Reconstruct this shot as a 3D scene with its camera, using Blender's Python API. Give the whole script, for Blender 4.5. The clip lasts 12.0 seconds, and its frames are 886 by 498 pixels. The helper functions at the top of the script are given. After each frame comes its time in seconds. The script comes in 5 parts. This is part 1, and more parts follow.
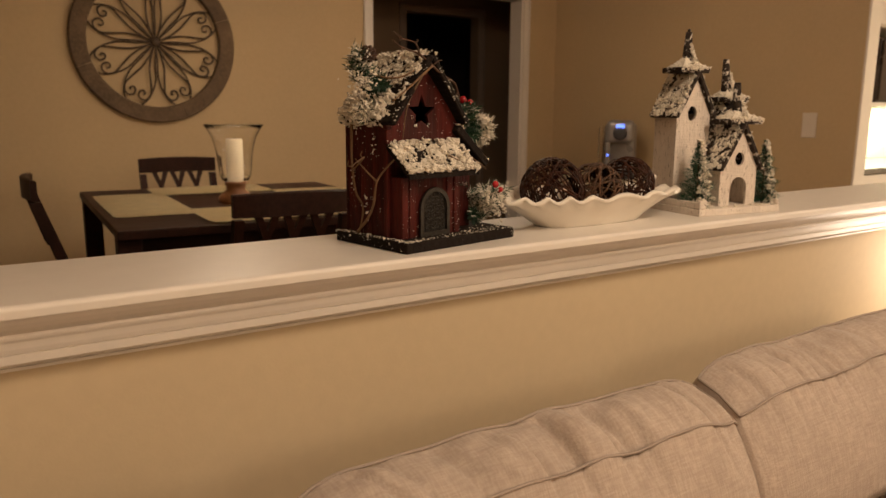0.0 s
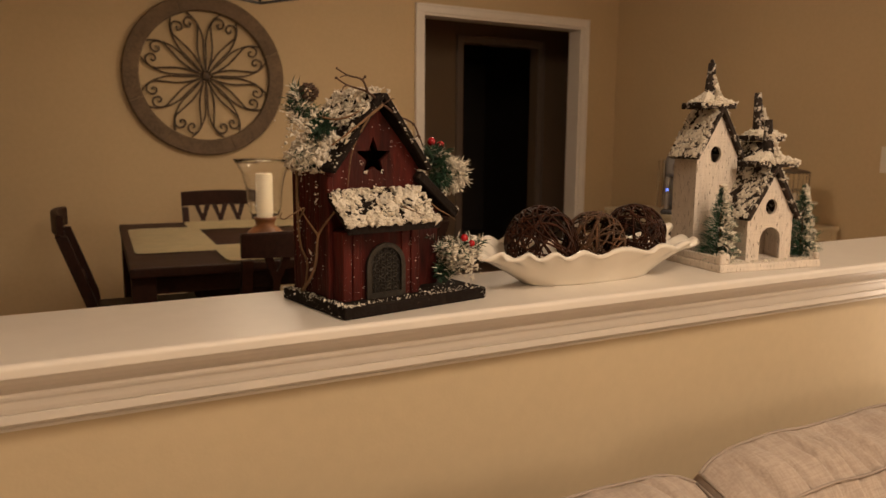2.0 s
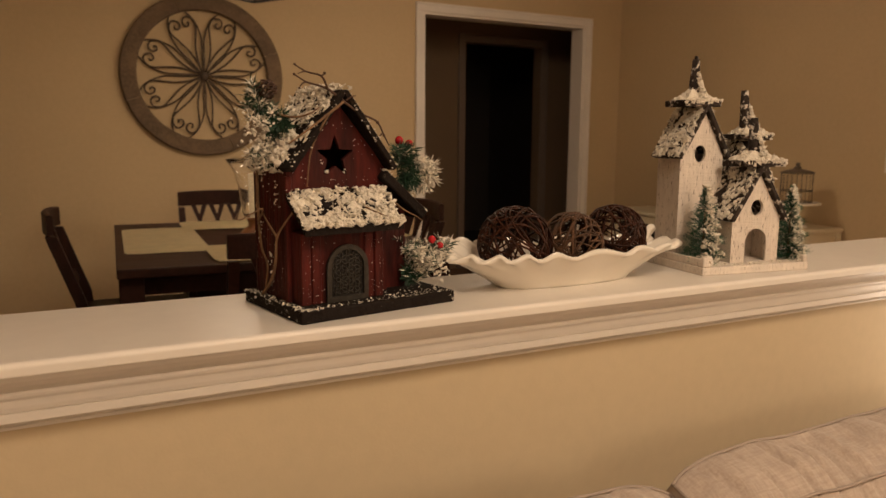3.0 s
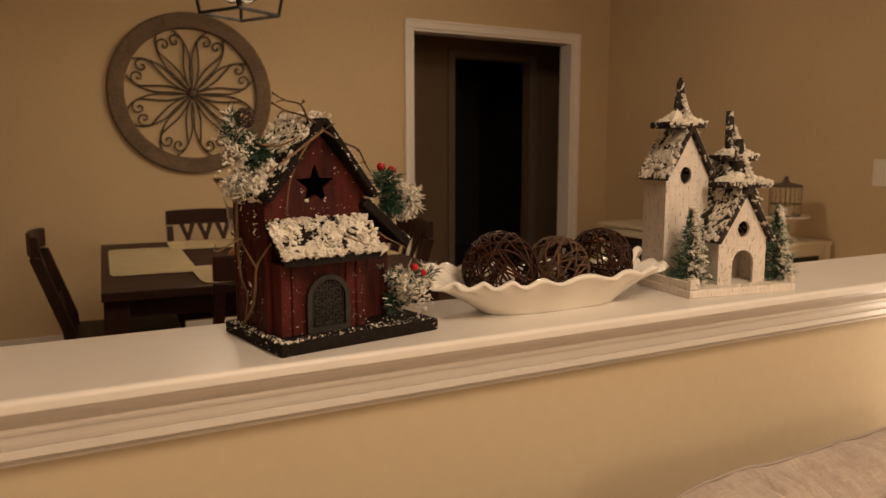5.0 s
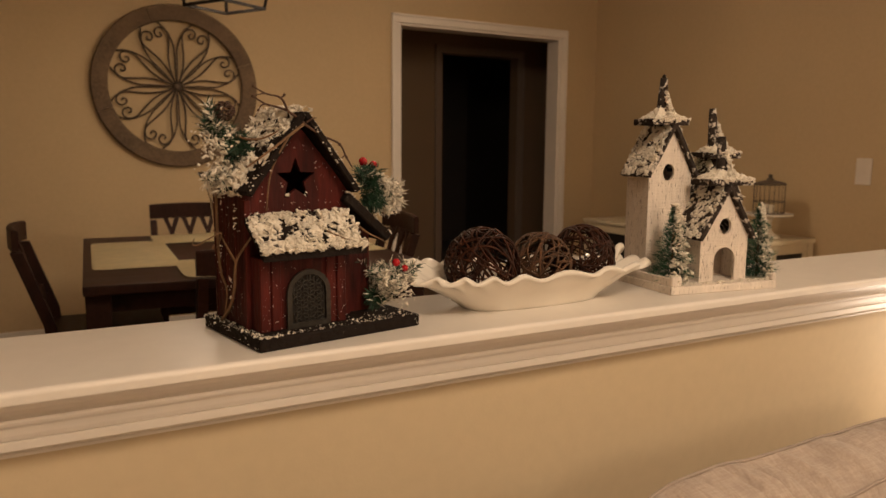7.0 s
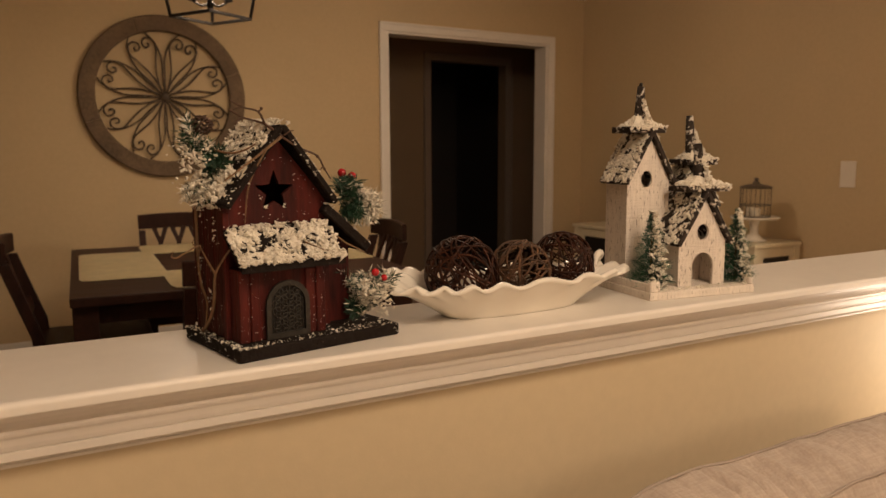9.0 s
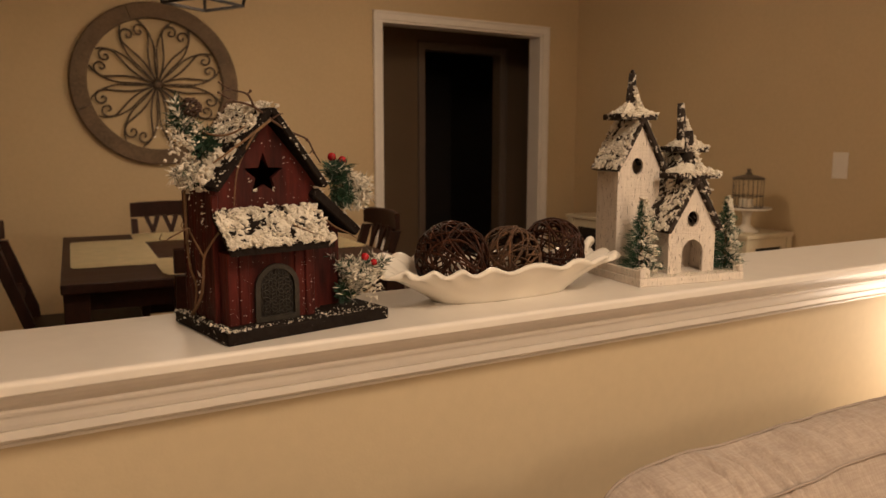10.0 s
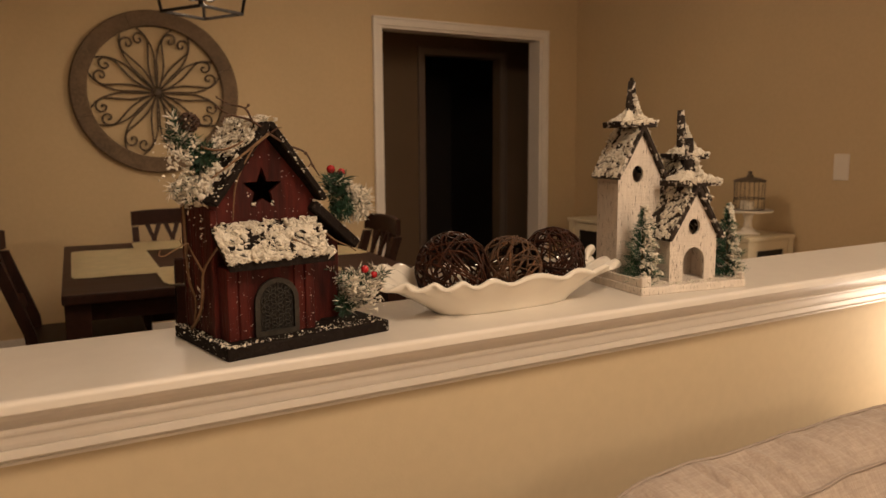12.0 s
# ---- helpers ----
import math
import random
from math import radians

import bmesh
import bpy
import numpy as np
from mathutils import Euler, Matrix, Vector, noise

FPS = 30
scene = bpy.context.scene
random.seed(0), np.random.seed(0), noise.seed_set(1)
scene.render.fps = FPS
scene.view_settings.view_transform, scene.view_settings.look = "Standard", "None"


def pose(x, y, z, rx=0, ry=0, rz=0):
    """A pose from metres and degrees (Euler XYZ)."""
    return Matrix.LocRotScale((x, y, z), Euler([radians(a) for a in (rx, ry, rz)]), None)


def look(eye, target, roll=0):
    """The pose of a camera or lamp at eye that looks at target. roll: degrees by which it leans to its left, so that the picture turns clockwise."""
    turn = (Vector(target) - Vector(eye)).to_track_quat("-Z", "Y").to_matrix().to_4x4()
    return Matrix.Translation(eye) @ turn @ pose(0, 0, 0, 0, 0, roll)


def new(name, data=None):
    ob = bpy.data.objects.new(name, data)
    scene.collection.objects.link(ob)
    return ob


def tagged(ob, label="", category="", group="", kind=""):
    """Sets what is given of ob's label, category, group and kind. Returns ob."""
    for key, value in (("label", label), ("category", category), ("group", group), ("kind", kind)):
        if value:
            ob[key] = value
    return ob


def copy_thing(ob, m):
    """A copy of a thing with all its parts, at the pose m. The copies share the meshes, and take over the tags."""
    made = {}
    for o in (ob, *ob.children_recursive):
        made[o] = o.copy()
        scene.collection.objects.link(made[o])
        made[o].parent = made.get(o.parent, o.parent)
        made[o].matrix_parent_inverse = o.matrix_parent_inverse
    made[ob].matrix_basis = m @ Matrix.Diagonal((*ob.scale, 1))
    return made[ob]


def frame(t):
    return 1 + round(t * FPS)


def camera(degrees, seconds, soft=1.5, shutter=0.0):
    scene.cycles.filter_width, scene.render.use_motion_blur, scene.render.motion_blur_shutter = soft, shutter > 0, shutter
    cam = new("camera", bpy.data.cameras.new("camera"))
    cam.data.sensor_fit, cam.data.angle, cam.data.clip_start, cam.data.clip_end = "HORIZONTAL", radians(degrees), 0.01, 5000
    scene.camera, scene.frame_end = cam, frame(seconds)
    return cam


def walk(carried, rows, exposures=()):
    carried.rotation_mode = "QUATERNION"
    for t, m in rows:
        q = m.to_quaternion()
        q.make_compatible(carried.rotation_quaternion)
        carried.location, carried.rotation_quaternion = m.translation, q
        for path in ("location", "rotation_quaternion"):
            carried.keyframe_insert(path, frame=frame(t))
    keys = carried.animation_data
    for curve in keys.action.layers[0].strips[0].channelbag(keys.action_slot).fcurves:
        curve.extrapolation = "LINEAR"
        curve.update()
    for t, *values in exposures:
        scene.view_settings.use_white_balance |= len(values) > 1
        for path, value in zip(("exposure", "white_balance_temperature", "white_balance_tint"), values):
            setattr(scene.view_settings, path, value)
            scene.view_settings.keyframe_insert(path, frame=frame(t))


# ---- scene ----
cam = camera(61.79, 12.0, soft=1.5)
cam.data.dof.use_dof, cam.data.dof.focus_distance, cam.data.dof.aperture_fstop = True, 1.19, 7.0
ROWS = [
    (0.0, 0.3111, 0.3719, 1.1408, 79.4402, -0.4073, -34.0058),
    (0.5, 0.3746, 0.3853, 1.1384, 79.5062, -0.0382, -32.7623),
    (1.0, 0.4261, 0.3941, 1.1433, 79.9666, 0.2962, -31.0268),
    (1.5, 0.4943, 0.4133, 1.1583, 80.6370, 0.1418, -29.6703),
    (2.0, 0.5521, 0.4169, 1.1640, 81.6106, -0.4266, -28.1941),
    (2.5, 0.5955, 0.4174, 1.1603, 81.5791, -0.4797, -27.3276),
    (4.5, 0.6523, 0.4202, 1.1769, 82.2412, 0.0543, -28.3105),
    (5.0, 0.6454, 0.4268, 1.1819, 82.6109, 0.0229, -28.1239),
    (5.5, 0.6458, 0.4250, 1.1847, 82.9374, -0.0443, -28.2016),
    (6.0, 0.6526, 0.4245, 1.1785, 82.6031, -0.2280, -28.7614),
    (6.5, 0.6537, 0.4242, 1.1799, 82.4547, -0.3200, -29.0768),
    (7.0, 0.6542, 0.4252, 1.1812, 82.2805, -0.4257, -29.0498),
    (9.0, 0.6667, 0.4032, 1.1879, 82.7433, 0.1745, -29.6848),
    (9.5, 0.6694, 0.3974, 1.1888, 82.8256, 0.2678, -29.7258),
    (10.0, 0.6717, 0.3982, 1.1782, 82.0613, -0.1015, -30.0893),
    (10.5, 0.6686, 0.4003, 1.1848, 81.9004, 0.4858, -29.4560),
    (11.0, 0.6739, 0.3985, 1.1837, 82.1901, 0.3810, -29.5243),
    (11.5, 0.6716, 0.4036, 1.1869, 82.1645, 0.7269, -29.6352),
    (12.0, 0.6768, 0.4019, 1.1907, 82.2975, 0.4263, -30.0306),
]
walk(cam, [(t, pose(x, y, z, rx, ry, rz)) for t, x, y, z, rx, ry, rz in ROWS])

# ---------------- world and light ----------------
world = bpy.data.worlds.new("night")
world.use_nodes = True
world.node_tree.nodes["Background"].inputs[0].default_value = (0.5, 0.45, 0.4, 1)
world.node_tree.nodes["Background"].inputs[1].default_value = 0.01
scene.world = world


def area_lamp(name, eye, target, size, watts, colour, size_y=None):
    d = bpy.data.lights.new(name, "AREA")
    d.energy, d.color, d.size = watts, colour, size
    if size_y:
        d.shape, d.size_y = "RECTANGLE", size_y
    ob = new(name, d)
    ob.matrix_world = look(eye, target)
    return ob


def point_lamp(name, at, watts, colour, radius):
    d = bpy.data.lights.new(name, "POINT")
    d.energy, d.color, d.shadow_soft_size = watts, colour, radius
    ob = new(name, d)
    ob.location = at
    return ob


WARM = (1.0, 0.764, 0.542)
area_lamp("living_ceiling_lamp", (1.3, -0.1, 2.42), (1.3, -0.1, 0), 0.8, 33, WARM)
# added fill behind the camera, evens out near and far walls; no known fixture
point_lamp("living_fill", (1.1, -2.6, 2.0), 80, WARM, 0.4)
point_lamp("end_table_lamp_bulb", (2.68, 1.20, 0.74), 6.5, (1.0, 0.80, 0.62), 0.10)
area_lamp("kitchen_ceiling_lamp", (6.4, 0.2, 2.42), (6.4, 0.2, 0), 0.8, 150, (1.0, 0.83, 0.61))
area_lamp("under_cabinet_lamp", (6.3, 3.2, 1.185), (6.3, 3.25, 0), 0.9, 14, (1.0, 0.95, 0.72), 0.08)
# added fill above the picture, brightens the dining walls; no known fixture
point_lamp("dining_fill", (2.65, 3.35, 2.28), 25, WARM, 0.12)
# added downward fill for table and mats, hung inside the chandelier
area_lamp("table_fill", (1.434, 3.778, 2.0), (1.434, 3.778, 0), 0.22, 8, WARM)

# ---------------- materials ----------------
def material(name, base, rough=0.6, metal=0.0, var=0.12, scale=6.0, fine=60.0, bump=0.0, bump_scale=None, island=0.0, spec=0.5, stretch=(1, 1, 1), second=None, spots=None, sheen=0.0):
    """A procedural surface: a base colour with broad and fine variation, and a fine relief."""
    m = bpy.data.materials.new(name)
    m.use_nodes = True
    nt = m.node_tree
    n, l = nt.nodes, nt.links
    b = n["Principled BSDF"]
    b.inputs["Roughness"].default_value, b.inputs["Metallic"].default_value = rough, metal
    b.inputs["Specular IOR Level"].default_value = spec
    if sheen:
        b.inputs["Sheen Weight"].default_value = sheen
    co = n.new("ShaderNodeTexCoord")
    mp = n.new("ShaderNodeMapping")
    mp.inputs["Scale"].default_value = stretch
    l.new(co.outputs["Object"], mp.inputs["Vector"])
    broad = n.new("ShaderNodeTexNoise")
    broad.inputs["Scale"].default_value, broad.inputs["Detail"].default_value = scale, 5
    small = n.new("ShaderNodeTexNoise")
    small.inputs["Scale"].default_value, small.inputs["Detail"].default_value = fine, 4
    l.new(mp.outputs[0], broad.inputs["Vector"]), l.new(mp.outputs[0], small.inputs["Vector"])
    mix = n.new("ShaderNodeMix")
    mix.data_type = "RGBA"
    dark = [c * (1 - var * 1.6) for c in (second or base)]
    light = [min(1, c * (1 + var)) for c in base]
    mix.inputs[6].default_value, mix.inputs[7].default_value = (*dark, 1), (*light, 1)
    add = n.new("ShaderNodeMath")
    add.operation = "MULTIPLY_ADD"
    add.inputs[1].default_value = 0.45
    half = n.new("ShaderNodeMath")
    half.operation = "MULTIPLY"
    half.inputs[1].default_value = 0.6
    l.new(broad.outputs[0], half.inputs[0])
    l.new(small.outputs[0], add.inputs[0]), l.new(half.outputs[0], add.inputs[2])
    ramp = n.new("ShaderNodeMapRange")
    ramp.inputs[1].default_value, ramp.inputs[2].default_value = 0.32, 0.72
    l.new(add.outputs[0], ramp.inputs[0])
    l.new(ramp.outputs[0], mix.inputs[0])
    colour = mix.outputs[2]
    if spots:  # flecks of another colour: (colour, scale, threshold, softness)
        sc, ss, th, so = spots
        sp = n.new("ShaderNodeTexNoise")
        sp.inputs["Scale"].default_value, sp.inputs["Detail"].default_value = ss, 3
        l.new(mp.outputs[0], sp.inputs["Vector"])
        rg = n.new("ShaderNodeMapRange")
        rg.inputs[1].default_value, rg.inputs[2].default_value = th, th + so
        l.new(sp.outputs[0], rg.inputs[0])
        m2 = n.new("ShaderNodeMix")
        m2.data_type = "RGBA"
        m2.inputs[7].default_value = (*sc, 1)
        l.new(rg.outputs[0], m2.inputs[0]), l.new(colour, m2.inputs[6])
        colour = m2.outputs[2]
    if island:
        geo = n.new("ShaderNodeNewGeometry")
        hv = n.new("ShaderNodeHueSaturation")
        mr = n.new("ShaderNodeMapRange")
        mr.inputs[3].default_value, mr.inputs[4].default_value = 1 - island, 1 + island
        l.new(geo.outputs["Random Per Island"], mr.inputs[0])
        l.new(mr.outputs[0], hv.inputs["Value"]), l.new(colour, hv.inputs["Color"])
        colour = hv.outputs[0]
    l.new(colour, b.inputs["Base Color"])
    rr = n.new("ShaderNodeMapRange")
    rr.inputs[3].default_value, rr.inputs[4].default_value = max(0.02, rough - 0.08), min(1, rough + 0.08)
    l.new(broad.outputs[0], rr.inputs[0]), l.new(rr.outputs[0], b.inputs["Roughness"])
    if bump:
        bp = n.new("ShaderNodeBump")
        bp.inputs["Strength"].default_value, bp.inputs["Distance"].default_value = bump, 0.004
        src = small
        if bump_scale:
            src = n.new("ShaderNodeTexNoise")
            src.inputs["Scale"].default_value, src.inputs["Detail"].default_value = bump_scale, 6
            l.new(mp.outputs[0], src.inputs["Vector"])
        l.new(src.outputs[0], bp.inputs["Height"]), l.new(bp.outputs[0], b.inputs["Normal"])
    return m


def glass(name, colour=(1, 1, 1), rough=0.02):
    m = bpy.data.materials.new(name)
    m.use_nodes = True
    b = m.node_tree.nodes["Principled BSDF"]
    b.inputs["Base Color"].default_value = (*colour, 1)
    b.inputs["Transmission Weight"].default_value, b.inputs["Roughness"].default_value, b.inputs["IOR"].default_value = 1, rough, 1.45
    return m


def glow(name, colour, strength):
    m = bpy.data.materials.new(name)
    m.use_nodes = True
    b = m.node_tree.nodes["Principled BSDF"]
    b.inputs["Base Color"].default_value = (*colour, 1)
    b.inputs["Emission Color"].default_value, b.inputs["Emission Strength"].default_value = (*colour, 1), strength
    return m


PAINT_TAN = material("tan_wall_paint", (0.54, 0.41, 0.246), 0.75, var=0.04, scale=1.5, fine=40, bump=0.06, bump_scale=220)
PAINT_YELLOW = material("pale_yellow_wall_paint", (0.575, 0.468, 0.31), 0.75, var=0.04, scale=1.5, fine=40, bump=0.06, bump_scale=220)
PAINT_WHITE = material("white_trim_paint", (0.76, 0.71, 0.65), 0.38, var=0.03, scale=4, fine=30, bump=0.03, bump_scale=60)
CEILING = material("ceiling_paint", (0.78, 0.75, 0.70), 0.9, var=0.03, bump=0.1, bump_scale=150)
FLOOR = material("brown_floor_boards", (0.20, 0.11, 0.06), 0.4, var=0.3, scale=3, fine=50, stretch=(1, 8, 1), bump=0.1)
LINEN = material("beige_grey_linen", (0.49, 0.407, 0.343), 0.95, var=0.10, scale=7, fine=60, spec=0.15, sheen=0.1)


def weave(m, dark, amount, threads, relief):
    """Slubby threads crossing over a cloth: streaks one way and the other, with a fine relief."""
    n, l = m.node_tree.nodes, m.node_tree.links
    b = n["Principled BSDF"]
    base = b.inputs["Base Color"].links[0].from_socket
    co = n.new("ShaderNodeTexCoord")
    heights = []
    for st in ((0.10, 1, 1), (1, 0.16, 0.16)):
        mp = n.new("ShaderNodeMapping")
        mp.inputs["Scale"].default_value = st
        tx = n.new("ShaderNodeTexNoise")
        tx.inputs["Scale"].default_value, tx.inputs["Detail"].default_value = threads, 3
        l.new(co.outputs["Object"], mp.inputs["Vector"]), l.new(mp.outputs[0], tx.inputs["Vector"])
        heights.append(tx.outputs[0])
    add = n.new("ShaderNodeMath")
    add.operation = "ADD"
    l.new(heights[0], add.inputs[0]), l.new(heights[1], add.inputs[1])
    mr = n.new("ShaderNodeMapRange")
    mr.inputs[1].default_value, mr.inputs[2].default_value = 0.8, 1.25
    mr.inputs[3].default_value, mr.inputs[4].default_value = amount, 0.0
    l.new(add.outputs[0], mr.inputs[0])
    mix = n.new("ShaderNodeMix")
    mix.data_type = "RGBA"
    mix.inputs[7].default_value = (*dark, 1)
    l.new(mr.outputs[0], mix.inputs[0]), l.new(base, mix.inputs[6]), l.new(mix.outputs[2], b.inputs["Base Color"])
    bp = n.new("ShaderNodeBump")
    bp.inputs["Strength"].default_value, bp.inputs["Distance"].default_value = relief, 0.002
    l.new(add.outputs[0], bp.inputs["Height"]), l.new(bp.outputs[0], b.inputs["Normal"])


weave(LINEN, (0.29, 0.22, 0.185), 0.42, 300, 0.45)
PIPING = material("linen_piping", (0.37, 0.305, 0.26), 0.95, var=0.1, fine=300, bump=0.3, spec=0.2)
DARK_WOOD = material("dark_espresso_wood", (0.030, 0.010, 0.006), 0.5, var=0.35, scale=5, fine=60, stretch=(1, 6, 1), bump=0.05, spec=0.18)
MAT_CLOTH = material("straw_coloured_woven_mat", (0.76, 0.63, 0.37), 0.95, var=0.08, scale=20, fine=300, bump=0.4, bump_scale=500)
WHEEL_WOOD = material("weathered_brown_wood", (0.15, 0.10, 0.060), 0.8, var=0.3, scale=7, fine=70, bump=0.3)
IRON = material("dark_wrought_iron", (0.085, 0.058, 0.038), 0.6, 0.2, var=0.3, fine=90, bump=0.2)
# near-black base stands in for the missing light in the back room
ROOM_DARKNESS = material("unlit_room_darkness", (0.05, 0.04, 0.035), 0.8, var=0.1, scale=2)
# trim colour lowered to imitate the weak light in the hall
HALL_TRIM_DIM = material("dimmed_hall_trim_paint", (0.18, 0.135, 0.105), 0.5, var=0.05, scale=4, bump=0.03)
# hall's dimness is put into this brown
HALL_DIM = material("dimmed_hall_paint", (0.18, 0.122, 0.075), 0.8, var=0.05, scale=2, bump=0.05)


# ---------------- mesh helpers ----------------
def part(name, bm, mat, parent=None, label="", smooth=False):
    """Links a bmesh as one mesh object."""
    me = bpy.data.meshes.new(name)
    bm.normal_update()
    bm.to_mesh(me)
    bm.free()
    for mt in mat if isinstance(mat, (list, tuple)) else [mat]:
        me.materials.append(mt)
    if smooth:
        for p in me.polygons:
            p.use_smooth = True
    ob = new(name, me)
    if parent:
        ob.parent = parent
    if label:
        ob["label"] = label
    return ob


def shared(name, me, parent=None, m=None):
    """One more object on a mesh that exists already."""
    ob = new(name, me)
    if parent:
        ob.parent = parent
    if m is not None:
        ob.matrix_basis = m
    return ob


def thing(name, m, label, category, group="", kind=""):
    ob = new(name)
    ob.matrix_basis = m
    ob.empty_display_size = 0.05
    return tagged(ob, label, category, group, kind)


def box(bm, lo, hi, bevel=0.0, seg=2, m=None, mat=0):
    """A box between two corners, with rounded edges."""
    c = [(a + b) / 2 for a, b in zip(lo, hi)]
    s = [b - a for a, b in zip(lo, hi)]
    r = bmesh.ops.create_cube(bm, size=1, matrix=Matrix.Translation(c) @ Matrix.Diagonal((*s, 1)))
    vs = r["verts"]
    if bevel:
        es = list({e for v in vs for e in v.link_edges})
        r2 = bmesh.ops.bevel(bm, geom=es, offset=bevel, segments=seg, affect="EDGES", profile=0.5, clamp_overlap=True)
        vs = list({v for f in r2["faces"] for v in f.verts} | {v for v in vs if v.is_valid})
    if m is not None:
        bmesh.ops.transform(bm, matrix=m, verts=vs)
    if mat:
        for f in {f for v in vs for f in v.link_faces}:
            f.material_index = mat
    return bm


def boxes(*items, bevel=0.0):
    bm = bmesh.new()
    for lo, hi in items:
        box(bm, lo, hi, bevel)
    return bm


def revolve(profile, seg=32, closed=False):
    """A turned shape round z from (radius, height) pairs, from the bottom up."""
    bm = bmesh.new()
    rings = []
    for r, z in profile:
        rings.append([bm.verts.new((r * math.cos(2 * math.pi * i / seg), r * math.sin(2 * math.pi * i / seg), z)) for i in range(seg)])
    pairs = list(zip(rings, rings[1:])) + ([(rings[-1], rings[0])] if closed else [])
    for a, b in pairs:
        for i in range(seg):
            bm.faces.new((a[i], a[(i + 1) % seg], b[(i + 1) % seg], b[i]))
    if not closed:
        bm.faces.new(list(reversed(rings[0])))
        bm.faces.new(rings[-1])
    return bm


def tube(bm, pts, radius, seg=6, closed=False, mat=0):
    """A round bar along a run of points; radius is a number or a list."""
    pts = [Vector(p) for p in pts]
    k = len(pts)
    rings = []
    up = Vector((0, 0, 1))
    prev = None
    for i, p in enumerate(pts):
        a = pts[(i - 1) % k] if closed or i else p
        b = pts[(i + 1) % k] if closed or i < k - 1 else p
        t = (b - a).normalized() if (b - a).length > 1e-9 else Vector((0, 0, 1))
        if prev is None:
            s = t.cross(up)
            if s.length < 0.1:
                s = t.cross(Vector((1, 0, 0)))
        else:
            s = prev - t * prev.dot(t)
            if s.length < 1e-5:
                s = t.cross(up)
        s.normalize()
        prev = s
        w = t.cross(s)
        r = radius[i] if isinstance(radius, (list, tuple)) else radius
        rings.append([bm.verts.new(p + r * (s * math.cos(2 * math.pi * j / seg) + w * math.sin(2 * math.pi * j / seg))) for j in range(seg)])
    for i in range(k if closed else k - 1):
        a, b = rings[i], rings[(i + 1) % k]
        for j in range(seg):
            f = bm.faces.new((a[j], a[(j + 1) % seg], b[(j + 1) % seg], b[j]))
            f.smooth = True
            f.material_index = mat
    if not closed:
        for f in (bm.faces.new(list(reversed(rings[0]))), bm.faces.new(rings[-1])):
            f.material_index = mat
    return bm


def prism(bm, outline, depth, m=None, mat=0):
    """A plate: an outline in the xz plane, from y=0 to y=depth."""
    a = [bm.verts.new((x, 0, z)) for x, z in outline]
    b = [bm.verts.new((x, depth, z)) for x, z in outline]
    fs = [bm.faces.new(a), bm.faces.new(list(reversed(b)))]
    for i in range(len(a)):
        j = (i + 1) % len(a)
        fs.append(bm.faces.new((a[j], a[i], b[i], b[j])))
    for f in fs:
        f.material_index = mat
    bmesh.ops.recalc_face_normals(bm, faces=fs)
    if m is not None:
        bmesh.ops.transform(bm, matrix=m, verts=a + b)
    return a + b


def structure(name, bm, mat, label, category, smooth=False):
    return tagged(part(name, bm, mat, smooth=smooth), label, category, kind="structure")


# ---------------- the shell ----------------
CEIL, BACK, RIGHT, LEDGE = 2.44, 5.295, 4.796, 0.92
structure("floor", boxes(((-2.0, -3.4, -0.1), (7.4, 8.8, 0))), FLOOR, "dark brown wooden floor boards", "floor")
structure("ceiling", boxes(((-2.0, -3.4, CEIL), (7.4, 8.8, CEIL + 0.1))), CEILING, "plain off-white painted ceiling", "ceiling")
structure("wall_north", boxes(((-2.0, BACK, 0), (2.996, BACK + 0.14, CEIL)), ((4.425, BACK, 0), (7.4, BACK + 0.14, CEIL)), ((2.996, BACK, 2.06), (4.425, BACK + 0.14, CEIL))), PAINT_TAN, "tan painted dining room wall with a cased opening", "wall")
structure("wall_east", boxes(((RIGHT, 2.666, 0), (RIGHT + 0.098, BACK, CEIL))), PAINT_TAN, "tan painted wall between dining room and kitchen", "wall")
structure("wall_west", boxes(((-2.1, -3.4, 0), (-2.0, 8.8, CEIL))), PAINT_TAN, "tan painted side wall", "wall")
structure("wall_south", boxes(((-2.0, -3.5, 0), (7.4, -3.4, CEIL))), PAINT_YELLOW, "pale yellow painted living room wall", "wall")
structure("wall_kitchen", boxes(((7.4, -3.4, 0), (7.5, 8.8, CEIL))), PAINT_YELLOW, "pale yellow painted kitchen wall", "wall")
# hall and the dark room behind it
# wall colour is darkened to carry the hall's shade
structure("wall_hall", boxes(((-2.0, 6.3, 0), (3.90, 6.42, CEIL)), ((4.71, 6.3, 0), (7.4, 6.42, CEIL)), ((3.90, 6.3, 2.02), (4.71, 6.42, CEIL))), HALL_DIM, "hall wall with a dark doorway, brown deepened for the dim hall", "wall")
# enclosure out of sight: walls, floor and ceiling coloured dark to read as unlit
structure("wall_dark_room", boxes(((-2.0, 8.7, 0), (7.4, 8.8, CEIL)), ((2.9, 6.42, 0), (3.0, 8.7, CEIL)), ((5.6, 6.42, 0), (5.7, 8.7, CEIL)), ((3.0, 6.425, CEIL - 0.02), (5.6, 8.7, CEIL - 0.005)), ((3.0, 6.425, 0.002), (5.6, 8.7, 0.01))), ROOM_DARKNESS, "walls of an unlit room, its darkness put into the colour", "wall")


